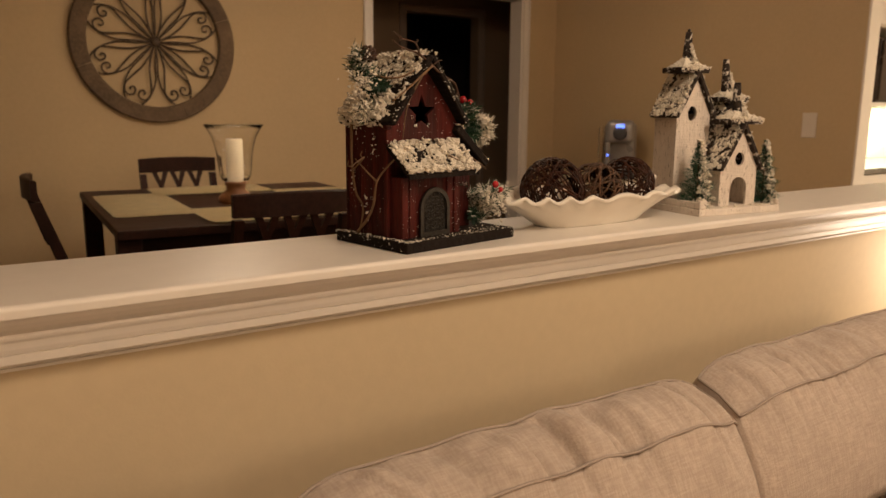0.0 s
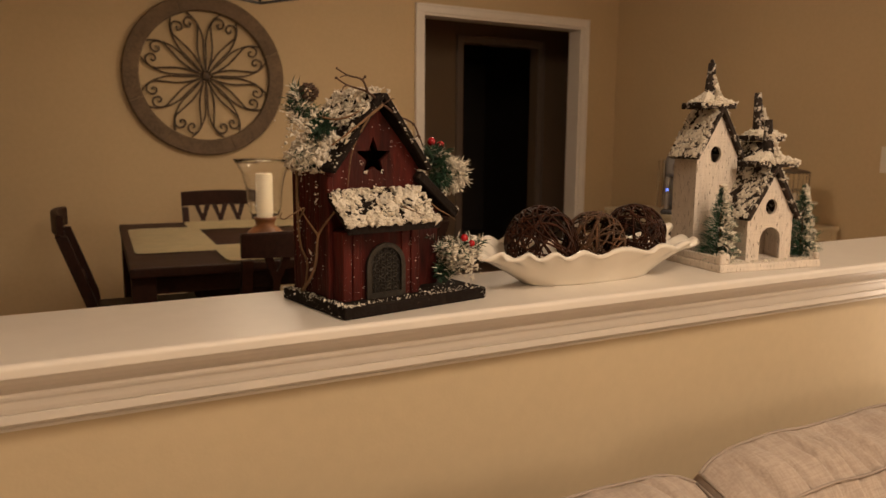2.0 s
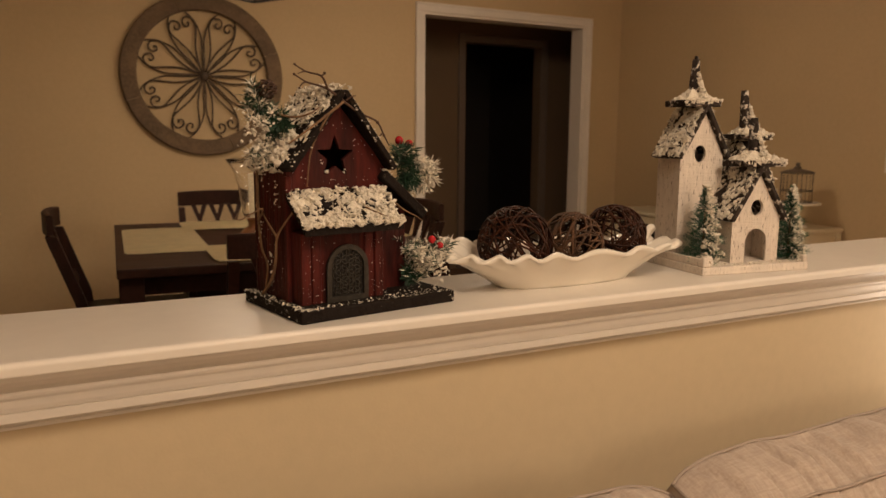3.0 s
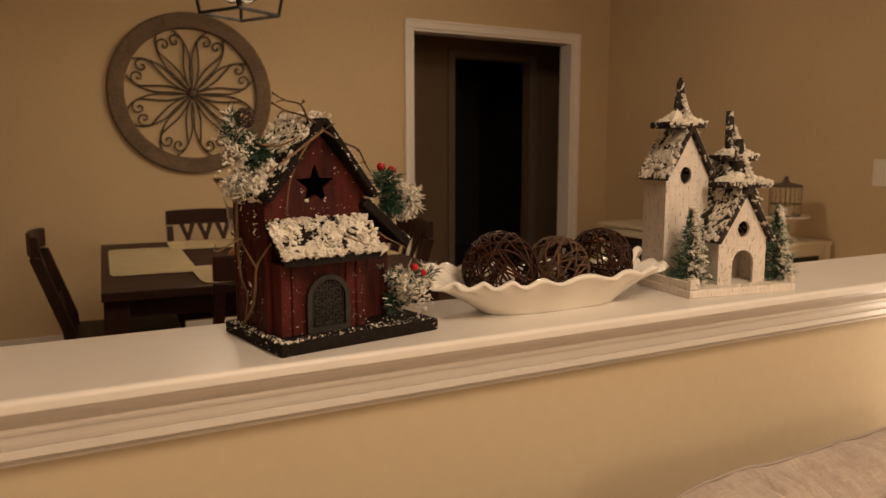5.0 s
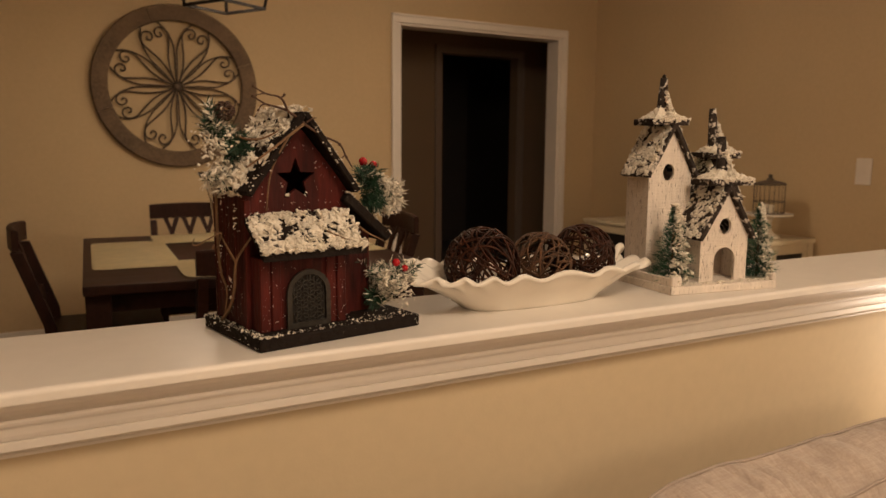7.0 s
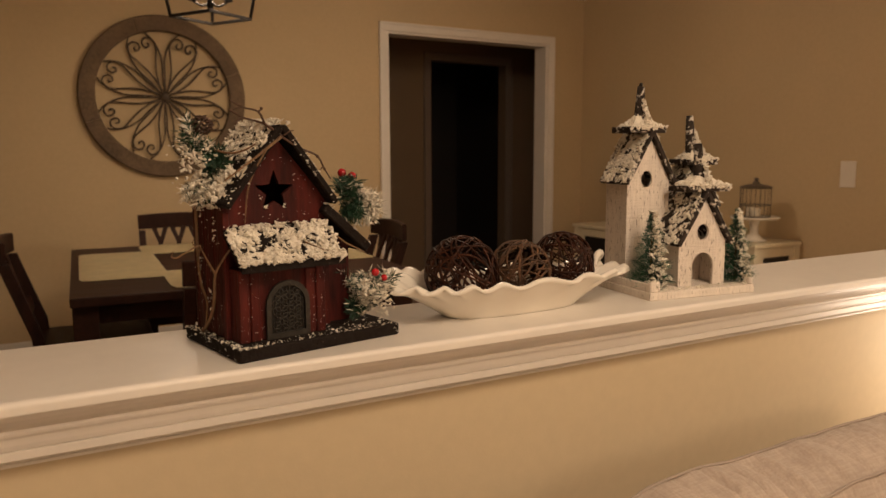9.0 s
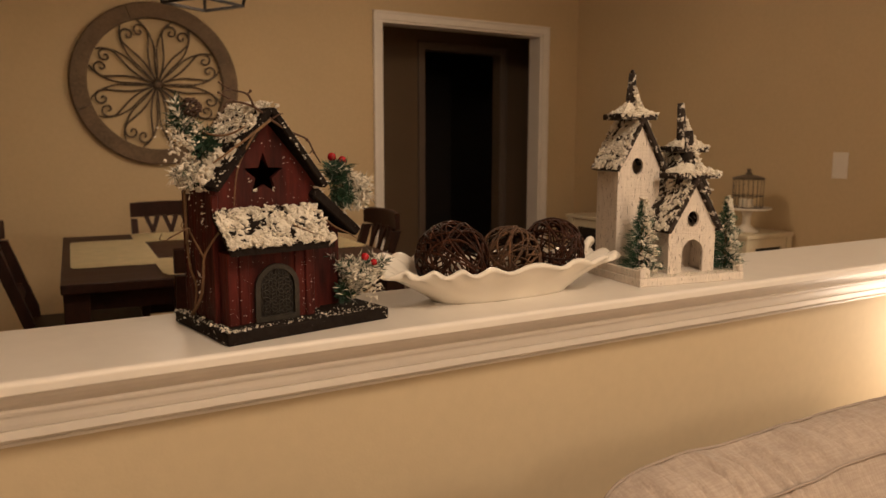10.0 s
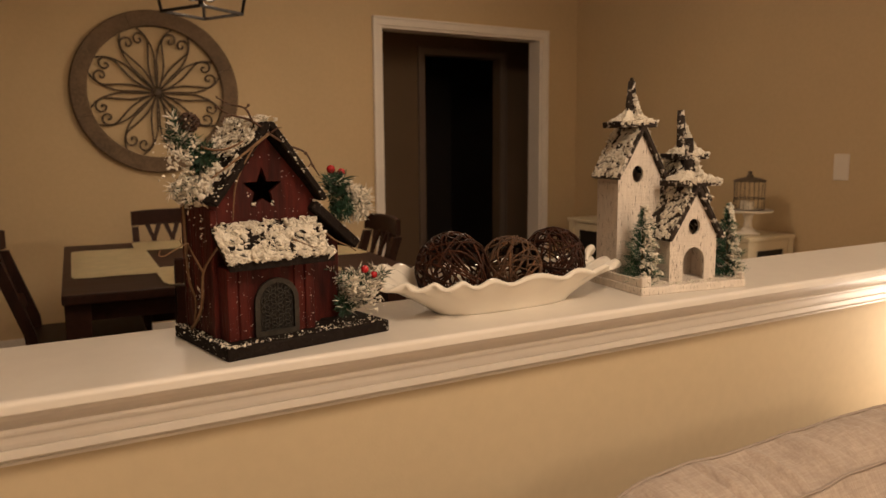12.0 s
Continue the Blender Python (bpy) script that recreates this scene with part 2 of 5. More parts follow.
def casing(name, x0, x1, top, y, width, depth=0.018, side=-1, legs=True, paint=None):
    """Moulded door trim round an opening in a wall along x."""
    bm = bmesh.new()
    ya, yb = (y - depth, y) if side < 0 else (y, y + depth)
    for lo, hi in (((x0 - width, ya, 0), (x0, yb, top)), ((x1, ya, 0), (x1 + width, yb, top)), ((x0 - width, ya, top), (x1 + width, yb, top + width))):
        box(bm, lo, hi, 0.004)
    b = 0.016
    for lo, hi in (((x0 - width, ya - 0.008, 0), (x0 - width + b, ya, top + width)), ((x1 + width - b, ya - 0.008, 0), (x1 + width, ya, top + width)), ((x0 - width, ya - 0.008, top + width - b), (x1 + width, ya, top + width))):
        box(bm, lo, hi, 0.003)
    return structure(name, bm, paint or PAINT_WHITE, "moulded trim round the dark doorway, darkened for the dim hall" if paint else "white moulded trim round the opening", "door trim")


casing("trim_opening", 2.996, 4.425, 2.06, BACK, 0.062)
structure("trim_jamb", boxes(((2.996, BACK - 0.004, 0), (3.012, BACK + 0.144, 2.044)), ((4.409, BACK - 0.004, 0), (4.425, BACK + 0.144, 2.044)), ((2.996, BACK - 0.004, 2.044), (4.425, BACK + 0.144, 2.06))), PAINT_WHITE, "white painted lining of the opening", "door trim")
# this casing gets the darkened colour in place of hall shade
casing("trim_hall_door", 3.90, 4.71, 2.02, 6.3, 0.07, paint=HALL_TRIM_DIM)
structure("trim_wall_end", boxes(((RIGHT - 0.006, 2.651, 0), (RIGHT + 0.114, 2.666, CEIL)), bevel=0.004), PAINT_WHITE, "white painted trim on the end of the wall", "trim")
structure("baseboard_north", boxes(((-2.0, BACK - 0.016, 0), (2.934, BACK, 0.11)), ((4.487, BACK - 0.016, 0), (RIGHT, BACK, 0.11)), bevel=0.004), PAINT_WHITE, "white painted baseboard", "baseboard")
structure("baseboard_east", boxes(((RIGHT - 0.016, 2.668, 0), (RIGHT, BACK - 0.016, 0.11)), bevel=0.004), PAINT_WHITE, "white painted baseboard", "baseboard")

# half wall with its ledge
WALL_F, WALL_B, LX0, LX1 = 1.375, 1.505, -2.0, 3.55
structure("wall_half", boxes(((LX0, WALL_F, 0), (LX1, WALL_B, LEDGE - 0.02))), PAINT_YELLOW, "pale yellow painted half wall between living and dining room", "half wall")


def along_x(profile, x0, x1):
    """A moulding: a closed (y, z) profile drawn out along x."""
    bm = bmesh.new()
    a = [bm.verts.new((x0, y, z)) for y, z in profile]
    b = [bm.verts.new((x1, y, z)) for y, z in profile]
    bm.faces.new(a), bm.faces.new(list(reversed(b)))
    for i in range(len(a)):
        j = (i + 1) % len(a)
        bm.faces.new((a[i], b[i], b[j], a[j]))
    bmesh.ops.recalc_face_normals(bm, faces=bm.faces)
    return bm


def arc(cy, cz, r, a0, a1, k=6):
    return [(cy + r * math.cos(radians(a0 + (a1 - a0) * i / k)), cz + r * math.sin(radians(a0 + (a1 - a0) * i / k))) for i in range(k + 1)]


YF, YB, T = 1.315, 1.585, 0.0172
nose = arc(YF + 0.007, LEDGE - 0.007, 0.007, 90, 180) + arc(YF + 0.003, LEDGE - T + 0.003, 0.003, 180, 270, 3)
nose += arc(YB - 0.003, LEDGE - T + 0.003, 0.003, 270, 360, 3) + arc(YB - 0.007, LEDGE - 0.007, 0.007, 0, 90)
structure("ledge_top", along_x(nose, LX0, LX1 + 0.05), PAINT_WHITE, "white painted wooden ledge capping the half wall", "ledge", smooth=False)
# moulding under the ledge: cove, bead, grooved flat, small cove and fillet
z1 = LEDGE - T
mould = [(WALL_F, z1 + 0.002)] + [(y, z1 - d * 0.93) for y, d in ((1.331, -0.002), (1.331, 0.004), (1.3325, 0.010), (1.336, 0.017), (1.341, 0.0225), (1.3445, 0.0255), (1.3430, 0.029), (1.3435, 0.0325), (1.3455, 0.0365), (1.3475, 0.046), (1.3495, 0.0522), (1.3525, 0.0527), (1.3525, 0.0541), (1.3495, 0.0548), (1.3512, 0.0665), (1.3555, 0.0690), (1.3585, 0.0725), (1.363, 0.0735), (1.3690, 0.0740), (1.3690, 0.0752), (1.3648, 0.0758), (1.3655, 0.0800), (1.368, 0.0812), (WALL_F, 0.0822))]
structure("ledge_moulding", along_x(mould, LX0, LX1), PAINT_WHITE, "white stepped moulding under the ledge", "moulding")

# ---------------- more materials ----------------
SNOW = material("cream_craft_snow", (0.78, 0.72, 0.62), 0.95, var=0.10, scale=30, fine=200, bump=0.7, bump_scale=260, spec=0.3)
SNOW_WHITE = material("white_craft_snow", (0.78, 0.72, 0.62), 0.95, var=0.08, scale=30, fine=200, bump=0.7, bump_scale=260, spec=0.3)
RED_WOOD = material("worn_red_barn_wood", (0.066, 0.0085, 0.0062), 0.6, var=0.5, scale=26, fine=130, stretch=(1, 1, 0.16), bump=0.5, second=(0.022, 0.006, 0.006), spots=((0.30, 0.20, 0.17), 300, 0.74, 0.05), spec=0.2)
BLACK_WOOD = material("worn_black_wood", (0.012, 0.009, 0.008), 0.75, var=0.5, scale=25, fine=110, bump=0.6, second=(0.045, 0.026, 0.018), spots=((0.20, 0.16, 0.13), 190, 0.69, 0.08), spec=0.10)
HOUSE_WHITE = material("distressed_white_wood", (0.79, 0.71, 0.63), 0.85, var=0.10, scale=18, fine=120, bump=0.7, stretch=(1, 1, 0.16), spots=((0.22, 0.165, 0.125), 480, 0.615, 0.08))
weave(HOUSE_WHITE, (0.38, 0.30, 0.24), 0.10, 230, 0.7)
DARK_ROOF = material("dark_grey_craft_roof", (0.040, 0.030, 0.025), 0.9, var=0.4, scale=40, fine=160, bump=0.5, spots=((0.60, 0.54, 0.47), 90, 0.56, 0.08), spec=0.15)
FIR_GREEN = material("green_craft_fir", (0.022, 0.095, 0.052), 0.6, var=0.3, scale=40, island=0.5)
NEEDLE = material("dark_green_pine_needles", (0.018, 0.058, 0.030), 0.6, var=0.3, scale=40, island=0.5)
FROST = material("frosted_pine_needles", (0.68, 0.63, 0.54), 0.9, var=0.12, scale=40, island=0.25)
BERRY = material("glossy_red_berry", (0.42, 0.012, 0.018), 0.22, var=0.15, scale=60)
TWIG = material("light_brown_vine_twig", (0.20, 0.112, 0.055), 0.8, var=0.3, scale=60, fine=200, bump=0.3)
TWIG_DARK = material("dark_brown_vine_twig", (0.085, 0.042, 0.024), 0.8, var=0.3, scale=60, fine=200, bump=0.3)
CONE = material("brown_pine_cone", (0.07, 0.035, 0.022), 0.7, var=0.3, scale=80, island=0.3)
PEWTER = material("dark_pewter_grille", (0.040, 0.034, 0.028), 0.5, 0.4, var=0.3, scale=60, fine=200, bump=0.3)
VINE = material("dark_brown_grapevine", (0.036, 0.012, 0.006), 0.48, var=0.45, scale=50, fine=200, island=0.55, bump=0.3, spec=0.15)
VINE_LIGHT = material("light_brown_bark_vine", (0.078, 0.034, 0.013), 0.75, var=0.4, scale=50, fine=200, island=0.45, bump=0.4)
CERAMIC = material("glazed_white_ceramic", (0.82, 0.765, 0.68), 0.22, var=0.02, scale=8, fine=40)
CLEAR = glass("clear_glass")
WAX = material("ivory_candle_wax", (0.80, 0.70, 0.52), 0.5, var=0.04, scale=15)
AMBER_WOOD = material("turned_amber_brown_wood", (0.24, 0.105, 0.042), 0.35, var=0.3, scale=12, fine=60, stretch=(1, 1, 3))
CREAM_PAINT = material("cream_painted_furniture", (0.66, 0.58, 0.42), 0.5, var=0.06, scale=6, fine=60, bump=0.08)
DARK_PANEL = material("dark_recess", (0.010, 0.008, 0.007), 0.5, var=0.2)
PLASTIC_SILVER = material("silver_grey_plastic", (0.34, 0.33, 0.33), 0.3, 0.3, var=0.06)
PLASTIC_DARK = material("dark_grey_plastic", (0.06, 0.06, 0.065), 0.3, var=0.1)
SWITCH_WHITE = material("white_switch_plastic", (0.72, 0.66, 0.58), 0.35, var=0.02)
WIRE = material("grey_brown_wire", (0.16, 0.13, 0.10), 0.5, 0.5, var=0.2)
BLUE_GLOW = glow("blue_display", (0.12, 0.22, 1.0), 2.2)
BULB_WHITE = material("white_candle_sleeve", (0.75, 0.68, 0.56), 0.5, var=0.04)
BLACK_METAL = material("black_lantern_metal", (0.020, 0.016, 0.014), 0.5, 0.6, var=0.2)
# invented glow for the unseen chandelier bulbs
BULB_GLOW = glow("added_bulb_glow", (1.0, 0.72, 0.42), 1.2)
rnd = random.Random(11)


# ---------------- craft shapes ----------------
def plate(bm, outline, holes, depth, m=None, mat=0):
    """A board in the xz plane with holes cut through, y from 0 to depth."""
    verts, edges = [], []
    for loop in [outline] + holes:
        vs = [bm.verts.new((x, 0, z)) for x, z in loop]
        verts += vs
        edges += [bm.edges.new((vs[i], vs[(i + 1) % len(vs)])) for i in range(len(vs))]
    fs = [g for g in bmesh.ops.triangle_fill(bm, use_beauty=True, use_dissolve=False, edges=edges)["geom"] if isinstance(g, bmesh.types.BMFace)]
    ex = bmesh.ops.extrude_face_region(bm, geom=fs)["geom"]
    nv = [g for g in ex if isinstance(g, bmesh.types.BMVert)]
    bmesh.ops.translate(bm, vec=(0, depth, 0), verts=nv)
    allv = verts + nv
    faces = list({f for v in allv for f in v.link_faces})
    bmesh.ops.recalc_face_normals(bm, faces=faces)
    for f in faces:
        f.material_index = mat
    if m is not None:
        bmesh.ops.transform(bm, matrix=m, verts=allv)
    return allv


def circle(cx, cz, r, k=20, sx=1.0):
    return [(cx + sx * r * math.cos(2 * math.pi * i / k), cz + r * math.sin(2 * math.pi * i / k)) for i in range(k)]


def star(cx, cz, r, inner=0.42):
    return [(cx + (r if i % 2 == 0 else r * inner) * math.sin(math.pi * i / 5), cz + (r if i % 2 == 0 else r * inner) * math.cos(math.pi * i / 5)) for i in range(10)]


def arch(x0, x1, z0, z1, k=12):
    r = (x1 - x0) / 2
    c = (x0 + x1) / 2
    return [(x0, z0), (x1, z0)] + [(c + r * math.cos(math.pi * i / k), z1 - r + r * math.sin(math.pi * i / k)) for i in range(k + 1)]


def clump(bm, p, r, flat=0.7, rg=rnd, mat=0):
    """A small uneven lump of craft snow."""
    res = bmesh.ops.create_icosphere(bm, subdivisions=1, radius=1)
    sx, sy, sz = r * rg.uniform(0.7, 1.35), r * rg.uniform(0.7, 1.35), r * rg.uniform(0.6, 1.0) * flat
    turn = Euler((rg.uniform(-0.6, 0.6), rg.uniform(-0.6, 0.6), rg.uniform(0, 6.28))).to_matrix()
    for v in res["verts"]:
        w = v.co * rg.uniform(0.55, 1.35)
        v.co = turn @ Vector((w.x * sx, w.y * sy, w.z * sz)) + Vector(p)
    for f in {f for v in res["verts"] for f in v.link_faces}:
        f.smooth = False
        f.material_index = mat


def crumbs(name, place, count, sizes, parent, seed, mat=None, label="", flat=0.75):
    """Crumbly craft snow: ragged chunks with torn faces, heaped where place(rg, i) says."""
    rg = random.Random(seed)
    src = bmesh.new()
    bmesh.ops.create_icosphere(src, subdivisions=1, radius=1)
    src.verts.index_update()
    co = [v.co.copy() for v in src.verts]
    tri = [tuple(v.index for v in f.verts) for f in src.faces]
    src.free()
    vs, fs = [], []
    for i in range(count):
        p = place(rg, i)
        if p is None:
            continue
        r = rg.choice(sizes) * rg.uniform(0.75, 1.25)
        sx, sy, sz = rg.uniform(0.7, 2.3), rg.uniform(0.5, 1.1), rg.uniform(0.5, 1.1) * flat
        turn = Euler((rg.uniform(-0.9, 0.9), rg.uniform(-0.9, 0.9), rg.uniform(0, 6.28))).to_matrix()
        q = Vector((rg.uniform(0, 90), rg.uniform(0, 90), i * 0.37))
        k = len(vs)
        for c in co:
            d = 1 + 0.9 * noise.noise(c * 1.6 + q) + rg.uniform(-0.42, 0.42)
            d = max(0.15, d)
            vs.append(turn @ Vector((c.x * sx, c.y * sy, c.z * sz)) * (r * d) + Vector(p))
        fs += [(a + k, b + k, c2 + k) for a, b, c2 in tri]
    me = bpy.data.meshes.new(name)
    me.from_pydata(vs, [], fs)
    me.materials.append(mat or SNOW)
    ob = tagged(new(name, me), label, kind="stuff")
    ob.parent = parent
    return ob


def join_mesh(name, maker, count, mat, parent, label="", smooth=False):
    """Many small lumps in one mesh, each made on its own and then joined."""
    vs, fs = [], []
    for i in range(count):
        b = bmesh.new()
        maker(b, i)
        b.verts.index_update()
        off = len(vs)
        vs += [v.co.copy() for v in b.verts]
        fs += [([off + v.index for v in f.verts], f.material_index) for f in b.faces]
        b.free()
    me = bpy.data.meshes.new(name)
    me.from_pydata(vs, [], [f for f, _ in fs])
    for mt in mat if isinstance(mat, (list, tuple)) else [mat]:
        me.materials.append(mt)
    for p, (_, k) in zip(me.polygons, fs):
        p.use_smooth, p.material_index = smooth, k
    ob = tagged(new(name, me), label, kind="stuff")
    ob.parent = parent
    return ob


def snow_sheet(name, m, w, d, nx, ny, amp, cover, seed, parent, mat, label="", ragged=0.004):
    """A crust of craft snow over a slope: uneven height, torn edges, bare patches."""
    vs, keep, fs = [], [], []
    for j in range(ny + 1):
        for i in range(nx + 1):
            u, v = i / nx, j / ny
            x, y = u * w, v * d
            q = Vector((x, y, seed * 3.7))
            h = noise.noise(q * 55) * 0.55 + noise.noise(q * 130) * 0.5 + noise.noise(q * 300) * 0.33 + noise.noise(q * 620) * 0.15
            e = min(u * w, (1 - u) * w, v * d, (1 - v) * d)
            h += cover - max(0, 1 - e / 0.005) * 0.35
            keep.append(h > 0)
            hh = amp * max(0.0, h) ** 0.6
            side = ragged * Vector((noise.noise(q * 210 + Vector((9, 0, 0))), noise.noise(q * 210 + Vector((0, 9, 0))), 0))
            vs.append(m @ Vector((x + side.x, y + side.y, hh if h > 0 else -0.0004)))
    for j in range(ny):
        for i in range(nx):
            a = j * (nx + 1) + i
            q = (a, a + 1, a + nx + 2, a + nx + 1)
            if any(keep[k] for k in q):
                fs.append(q)
    me = bpy.data.meshes.new(name)
    me.from_pydata(vs, [], fs)
    me.materials.append(mat)
    ob = tagged(new(name, me), label, kind="stuff")
    ob.parent = parent
    return ob


def needles(parent, name, centre, size, count, length, axis=(0, 0, 1), spread=1.0, frost=0.4, seed=1, label="", snow=0, thick=0.0009):
    """A sprig of pine needles round short stems, tips dusted with snow."""
    rg = random.Random(seed)
    vs, fs, mi = [], [], []
    ax = Vector(axis).normalized()
    stems = []
    for _ in range(max(3, count // 45)):
        d = (ax + spread * Vector((rg.gauss(0, 0.55), rg.gauss(0, 0.55), rg.gauss(0, 0.45)))).normalized()
        o = Vector(centre) + Vector((rg.gauss(0, size[0] * 0.25), rg.gauss(0, size[1] * 0.25), rg.gauss(0, size[2] * 0.2)))
        stems.append((o, d, max(size) * rg.uniform(0.45, 1.0)))
    for i in range(count):
        o, d, ln = stems[i % len(stems)]
        p = o + d * ln * rg.uniform(-0.25, 1)
        side = Vector((rg.gauss(0, 1), rg.gauss(0, 1), rg.gauss(0, 1)))
        side = (side - d * side.dot(d)).normalized()
        w = (d * rg.uniform(0.3, 1.1) + side).normalized()
        q = p + w * length * rg.uniform(0.6, 1.2)
        s = w.cross(Vector((0.3, 0.5, 0.8))).normalized() * thick
        u = w.cross(s).normalized() * thick
        k = len(vs)
        mid = p.lerp(q, 0.5)
        vs += [p, mid + s, mid - s * 0.5 + u, mid - s * 0.5 - u, q]
        fs += [(k, k + 1, k + 2), (k, k + 2, k + 3), (k, k + 3, k + 1), (k + 4, k + 2, k + 1), (k + 4, k + 3, k + 2), (k + 4, k + 1, k + 3)]
        m = 1 if rg.random() < frost else 0
        mi += [m] * 6
    for j in range(int(snow * 2.2)):
        o, d, ln = stems[j % len(stems)]
        b = bmesh.new()
        clump(b, o + d * ln * rg.uniform(-0.1, 1) + Vector((rg.gauss(0, 0.003), rg.gauss(0, 0.003), length * 0.2)), rg.uniform(0.0010, 0.0036), 0.9, rg)
        b.verts.index_update()
        k = len(vs)
        vs += [v.co.copy() for v in b.verts]
        for f in b.faces:
            fs.append(tuple(k + v.index for v in f.verts))
            mi.append(2)
        b.free()
    me = bpy.data.meshes.new(name)
    me.from_pydata(vs, [], fs)
    for mt in (NEEDLE, FROST, SNOW):
        me.materials.append(mt)
    for p, k in zip(me.polygons, mi):
        p.material_index = k
    ob = tagged(new(name, me), label, kind="stuff")
    ob.parent = parent
    return ob


def ball(name, p, r, mat, parent, label="", seg=12):
    bm = bmesh.new()
    bmesh.ops.create_uvsphere(bm, u_segments=seg, v_segments=seg // 2 + 2, radius=r)
    bmesh.ops.transform(bm, matrix=Matrix.Translation(p), verts=bm.verts)
    return part(name, bm, mat, parent, label, smooth=True)


def smooth_path(pts, k=5):
    """A soft curve through points (Catmull-Rom)."""
    P = [Vector(p) for p in pts]
    P = [P[0] * 2 - P[1]] + P + [P[-1] * 2 - P[-2]]
    out = []
    for i in range(1, len(P) - 2):
        a, b, c, d = P[i - 1:i + 3]
        for j in range(k):
            t = j / k
            out.append(0.5 * ((2 * b) + (c - a) * t + (2 * a - 5 * b + 4 * c - d) * t * t + (3 * b - a - 3 * c + d) * t ** 3))
    return out + [P[-2]]


def twig(parent, pts, r, name="twig", label="", mat=None):
    bm = bmesh.new()
    path = smooth_path(pts)
    tube(bm, path, [r * (1 - 0.55 * i / len(path)) for i in range(len(path))], 5)
    return part(name, bm, mat or TWIG, parent, label, smooth=True)


# ---------------- red birdhouse on the ledge ----------------
def red_birdhouse():
    t = thing("red_birdhouse", pose(0.898, 1.338, LEDGE, 0, 0, 10), "worn red birdhouse with snow, pine sprigs and berries on the ledge", "birdhouse")
    bm = bmesh.new()
    box(bm, (0, 0.001, 0), (0.255, 0.186, 0.018), 0.003)
    part("base", bm, BLACK_WOOD, t, "black painted wooden base board")
    x0, x1, yf, yb, eave, apex, cx = 0.013, 0.173, 0.064, 0.172, 0.2, 0.292, 0.093
    # front gable with the cut-out star
    bm = bmesh.new()
    plate(bm, [(x0, 0.018), (x1, 0.018), (x1, eave), (cx, apex), (x0, eave)], [star(0.088, 0.2175, 0.031)], 0.007, Matrix.Translation((0, yf, 0)))
    part("front_wall", bm, RED_WOOD, t, "red front gable with a star cut through it")
    bm = bmesh.new()
    prism(bm, [(x0, 0.018), (x1, 0.018), (x1, eave), (cx, apex), (x0, eave)], 0.006, Matrix.Translation((0, yb - 0.006, 0)))
    part("back_wall", bm, RED_WOOD, t)
    bm = bmesh.new()
    box(bm, (0, 0, 0), (0.006, (yb - yf - 0.013 - 0.004) / 3, eave - 0.020), 0.0012, 1)
    first = part("plank", bm, RED_WOOD, t)
    first.location = (x0, yf + 0.007, 0.0185)
    w = (yb - yf - 0.013) / 3
    for i in range(1, 3):
        shared("plank", first.data, t, Matrix.Translation((x0, yf + 0.007 + i * w, 0.0185)))
    for i in range(3):
        shared("plank", first.data, t, Matrix.Translation((x1 - 0.006, yf + 0.007 + i * w, 0.0185)))
    bm = bmesh.new()
    box(bm, (x0 - 0.003, yf - 0.004, 0.018), (x0 + 0.006, yf + 0.006, eave - 0.008), 0.001, 1)
    part("corner_strip", bm, RED_WOOD, t)
    # roof
    for s, n in ((-1, "left"), (1, "right")):
        bm = bmesh.new()
        ln = 0.136
        ang = math.atan2(apex - eave + 0.012, cx - x0)
        m = Matrix.Translation((cx, 0.042, apex + 0.015)) @ Matrix.Rotation(s * ang, 4, "Y")
        lo, hi = ((0, 0, -0.004), (ln, 0.142, 0.006)) if s > 0 else ((-ln, 0, -0.004), (0, 0.142, 0.006))
        box(bm, lo, hi, 0.002, 1, m)
        part("roof_panel", bm, BLACK_WOOD, t, "black worn roof board")
    bm = bmesh.new()
    m = Matrix.Translation((0.162, 0.05, 0.193)) @ Matrix.Rotation(radians(41), 4, "Y")
    box(bm, (0, 0, -0.008), (0.098, 0.105, 0.007), 0.002, 1, m)
    part("side_roof", bm, BLACK_WOOD, t, "lower black roof board over the side")
    bm = bmesh.new()
    prism(bm, [(0.1735, 0.018), (0.214, 0.018), (0.214, 0.133), (0.1735, 0.166)], 0.09, Matrix.Translation((0, 0.075, 0)))
    part("side_room", bm, RED_WOOD, t)
    # porch
    px0, px1, py, ph = 0.016, 0.146, 0.03, 0.117
    bm = bmesh.new()
    box(bm, (px0 + 0.012, py + 0.004, 0.018), (px1 - 0.012, yf, ph), 0.001, 1)
    porch = part("porch", bm, RED_WOOD, t, "red porch with a rounded grille door")
    for x in (px0, px1 - 0.014, px0 + 0.0165, px1 - 0.0305):
        bm = bmesh.new()
        wide = 0.014
        box(bm, (x, py if x in (px0, px1 - 0.014) else py + 0.001, 0.018), (x + wide, py + (0.05 if x in (px0, px1 - 0.014) else 0.008), ph), 0.0012, 1)
        part("plank", bm, RED_WOOD, porch)
    bm = bmesh.new()
    prism(bm, [(0, 0), (0, 0.01), (0.062, 0.060), (0.062, 0.050)], 0.156, Matrix.Translation((0.010, 0.006, 0.116)) @ Matrix.Rotation(radians(90), 4, "Z") @ Matrix.Scale(-1, 4, (0, 1, 0)))
    bmesh.ops.recalc_face_normals(bm, faces=bm.faces)
    roof = part("porch_roof", bm, BLACK_WOOD, t, "black porch roof under thick snow")
    rg = random.Random(3)

    slope = Matrix.Translation((0.009, 0.0055, 0.1255)) @ Matrix.Rotation(math.atan2(0.050, 0.062), 4, "X")
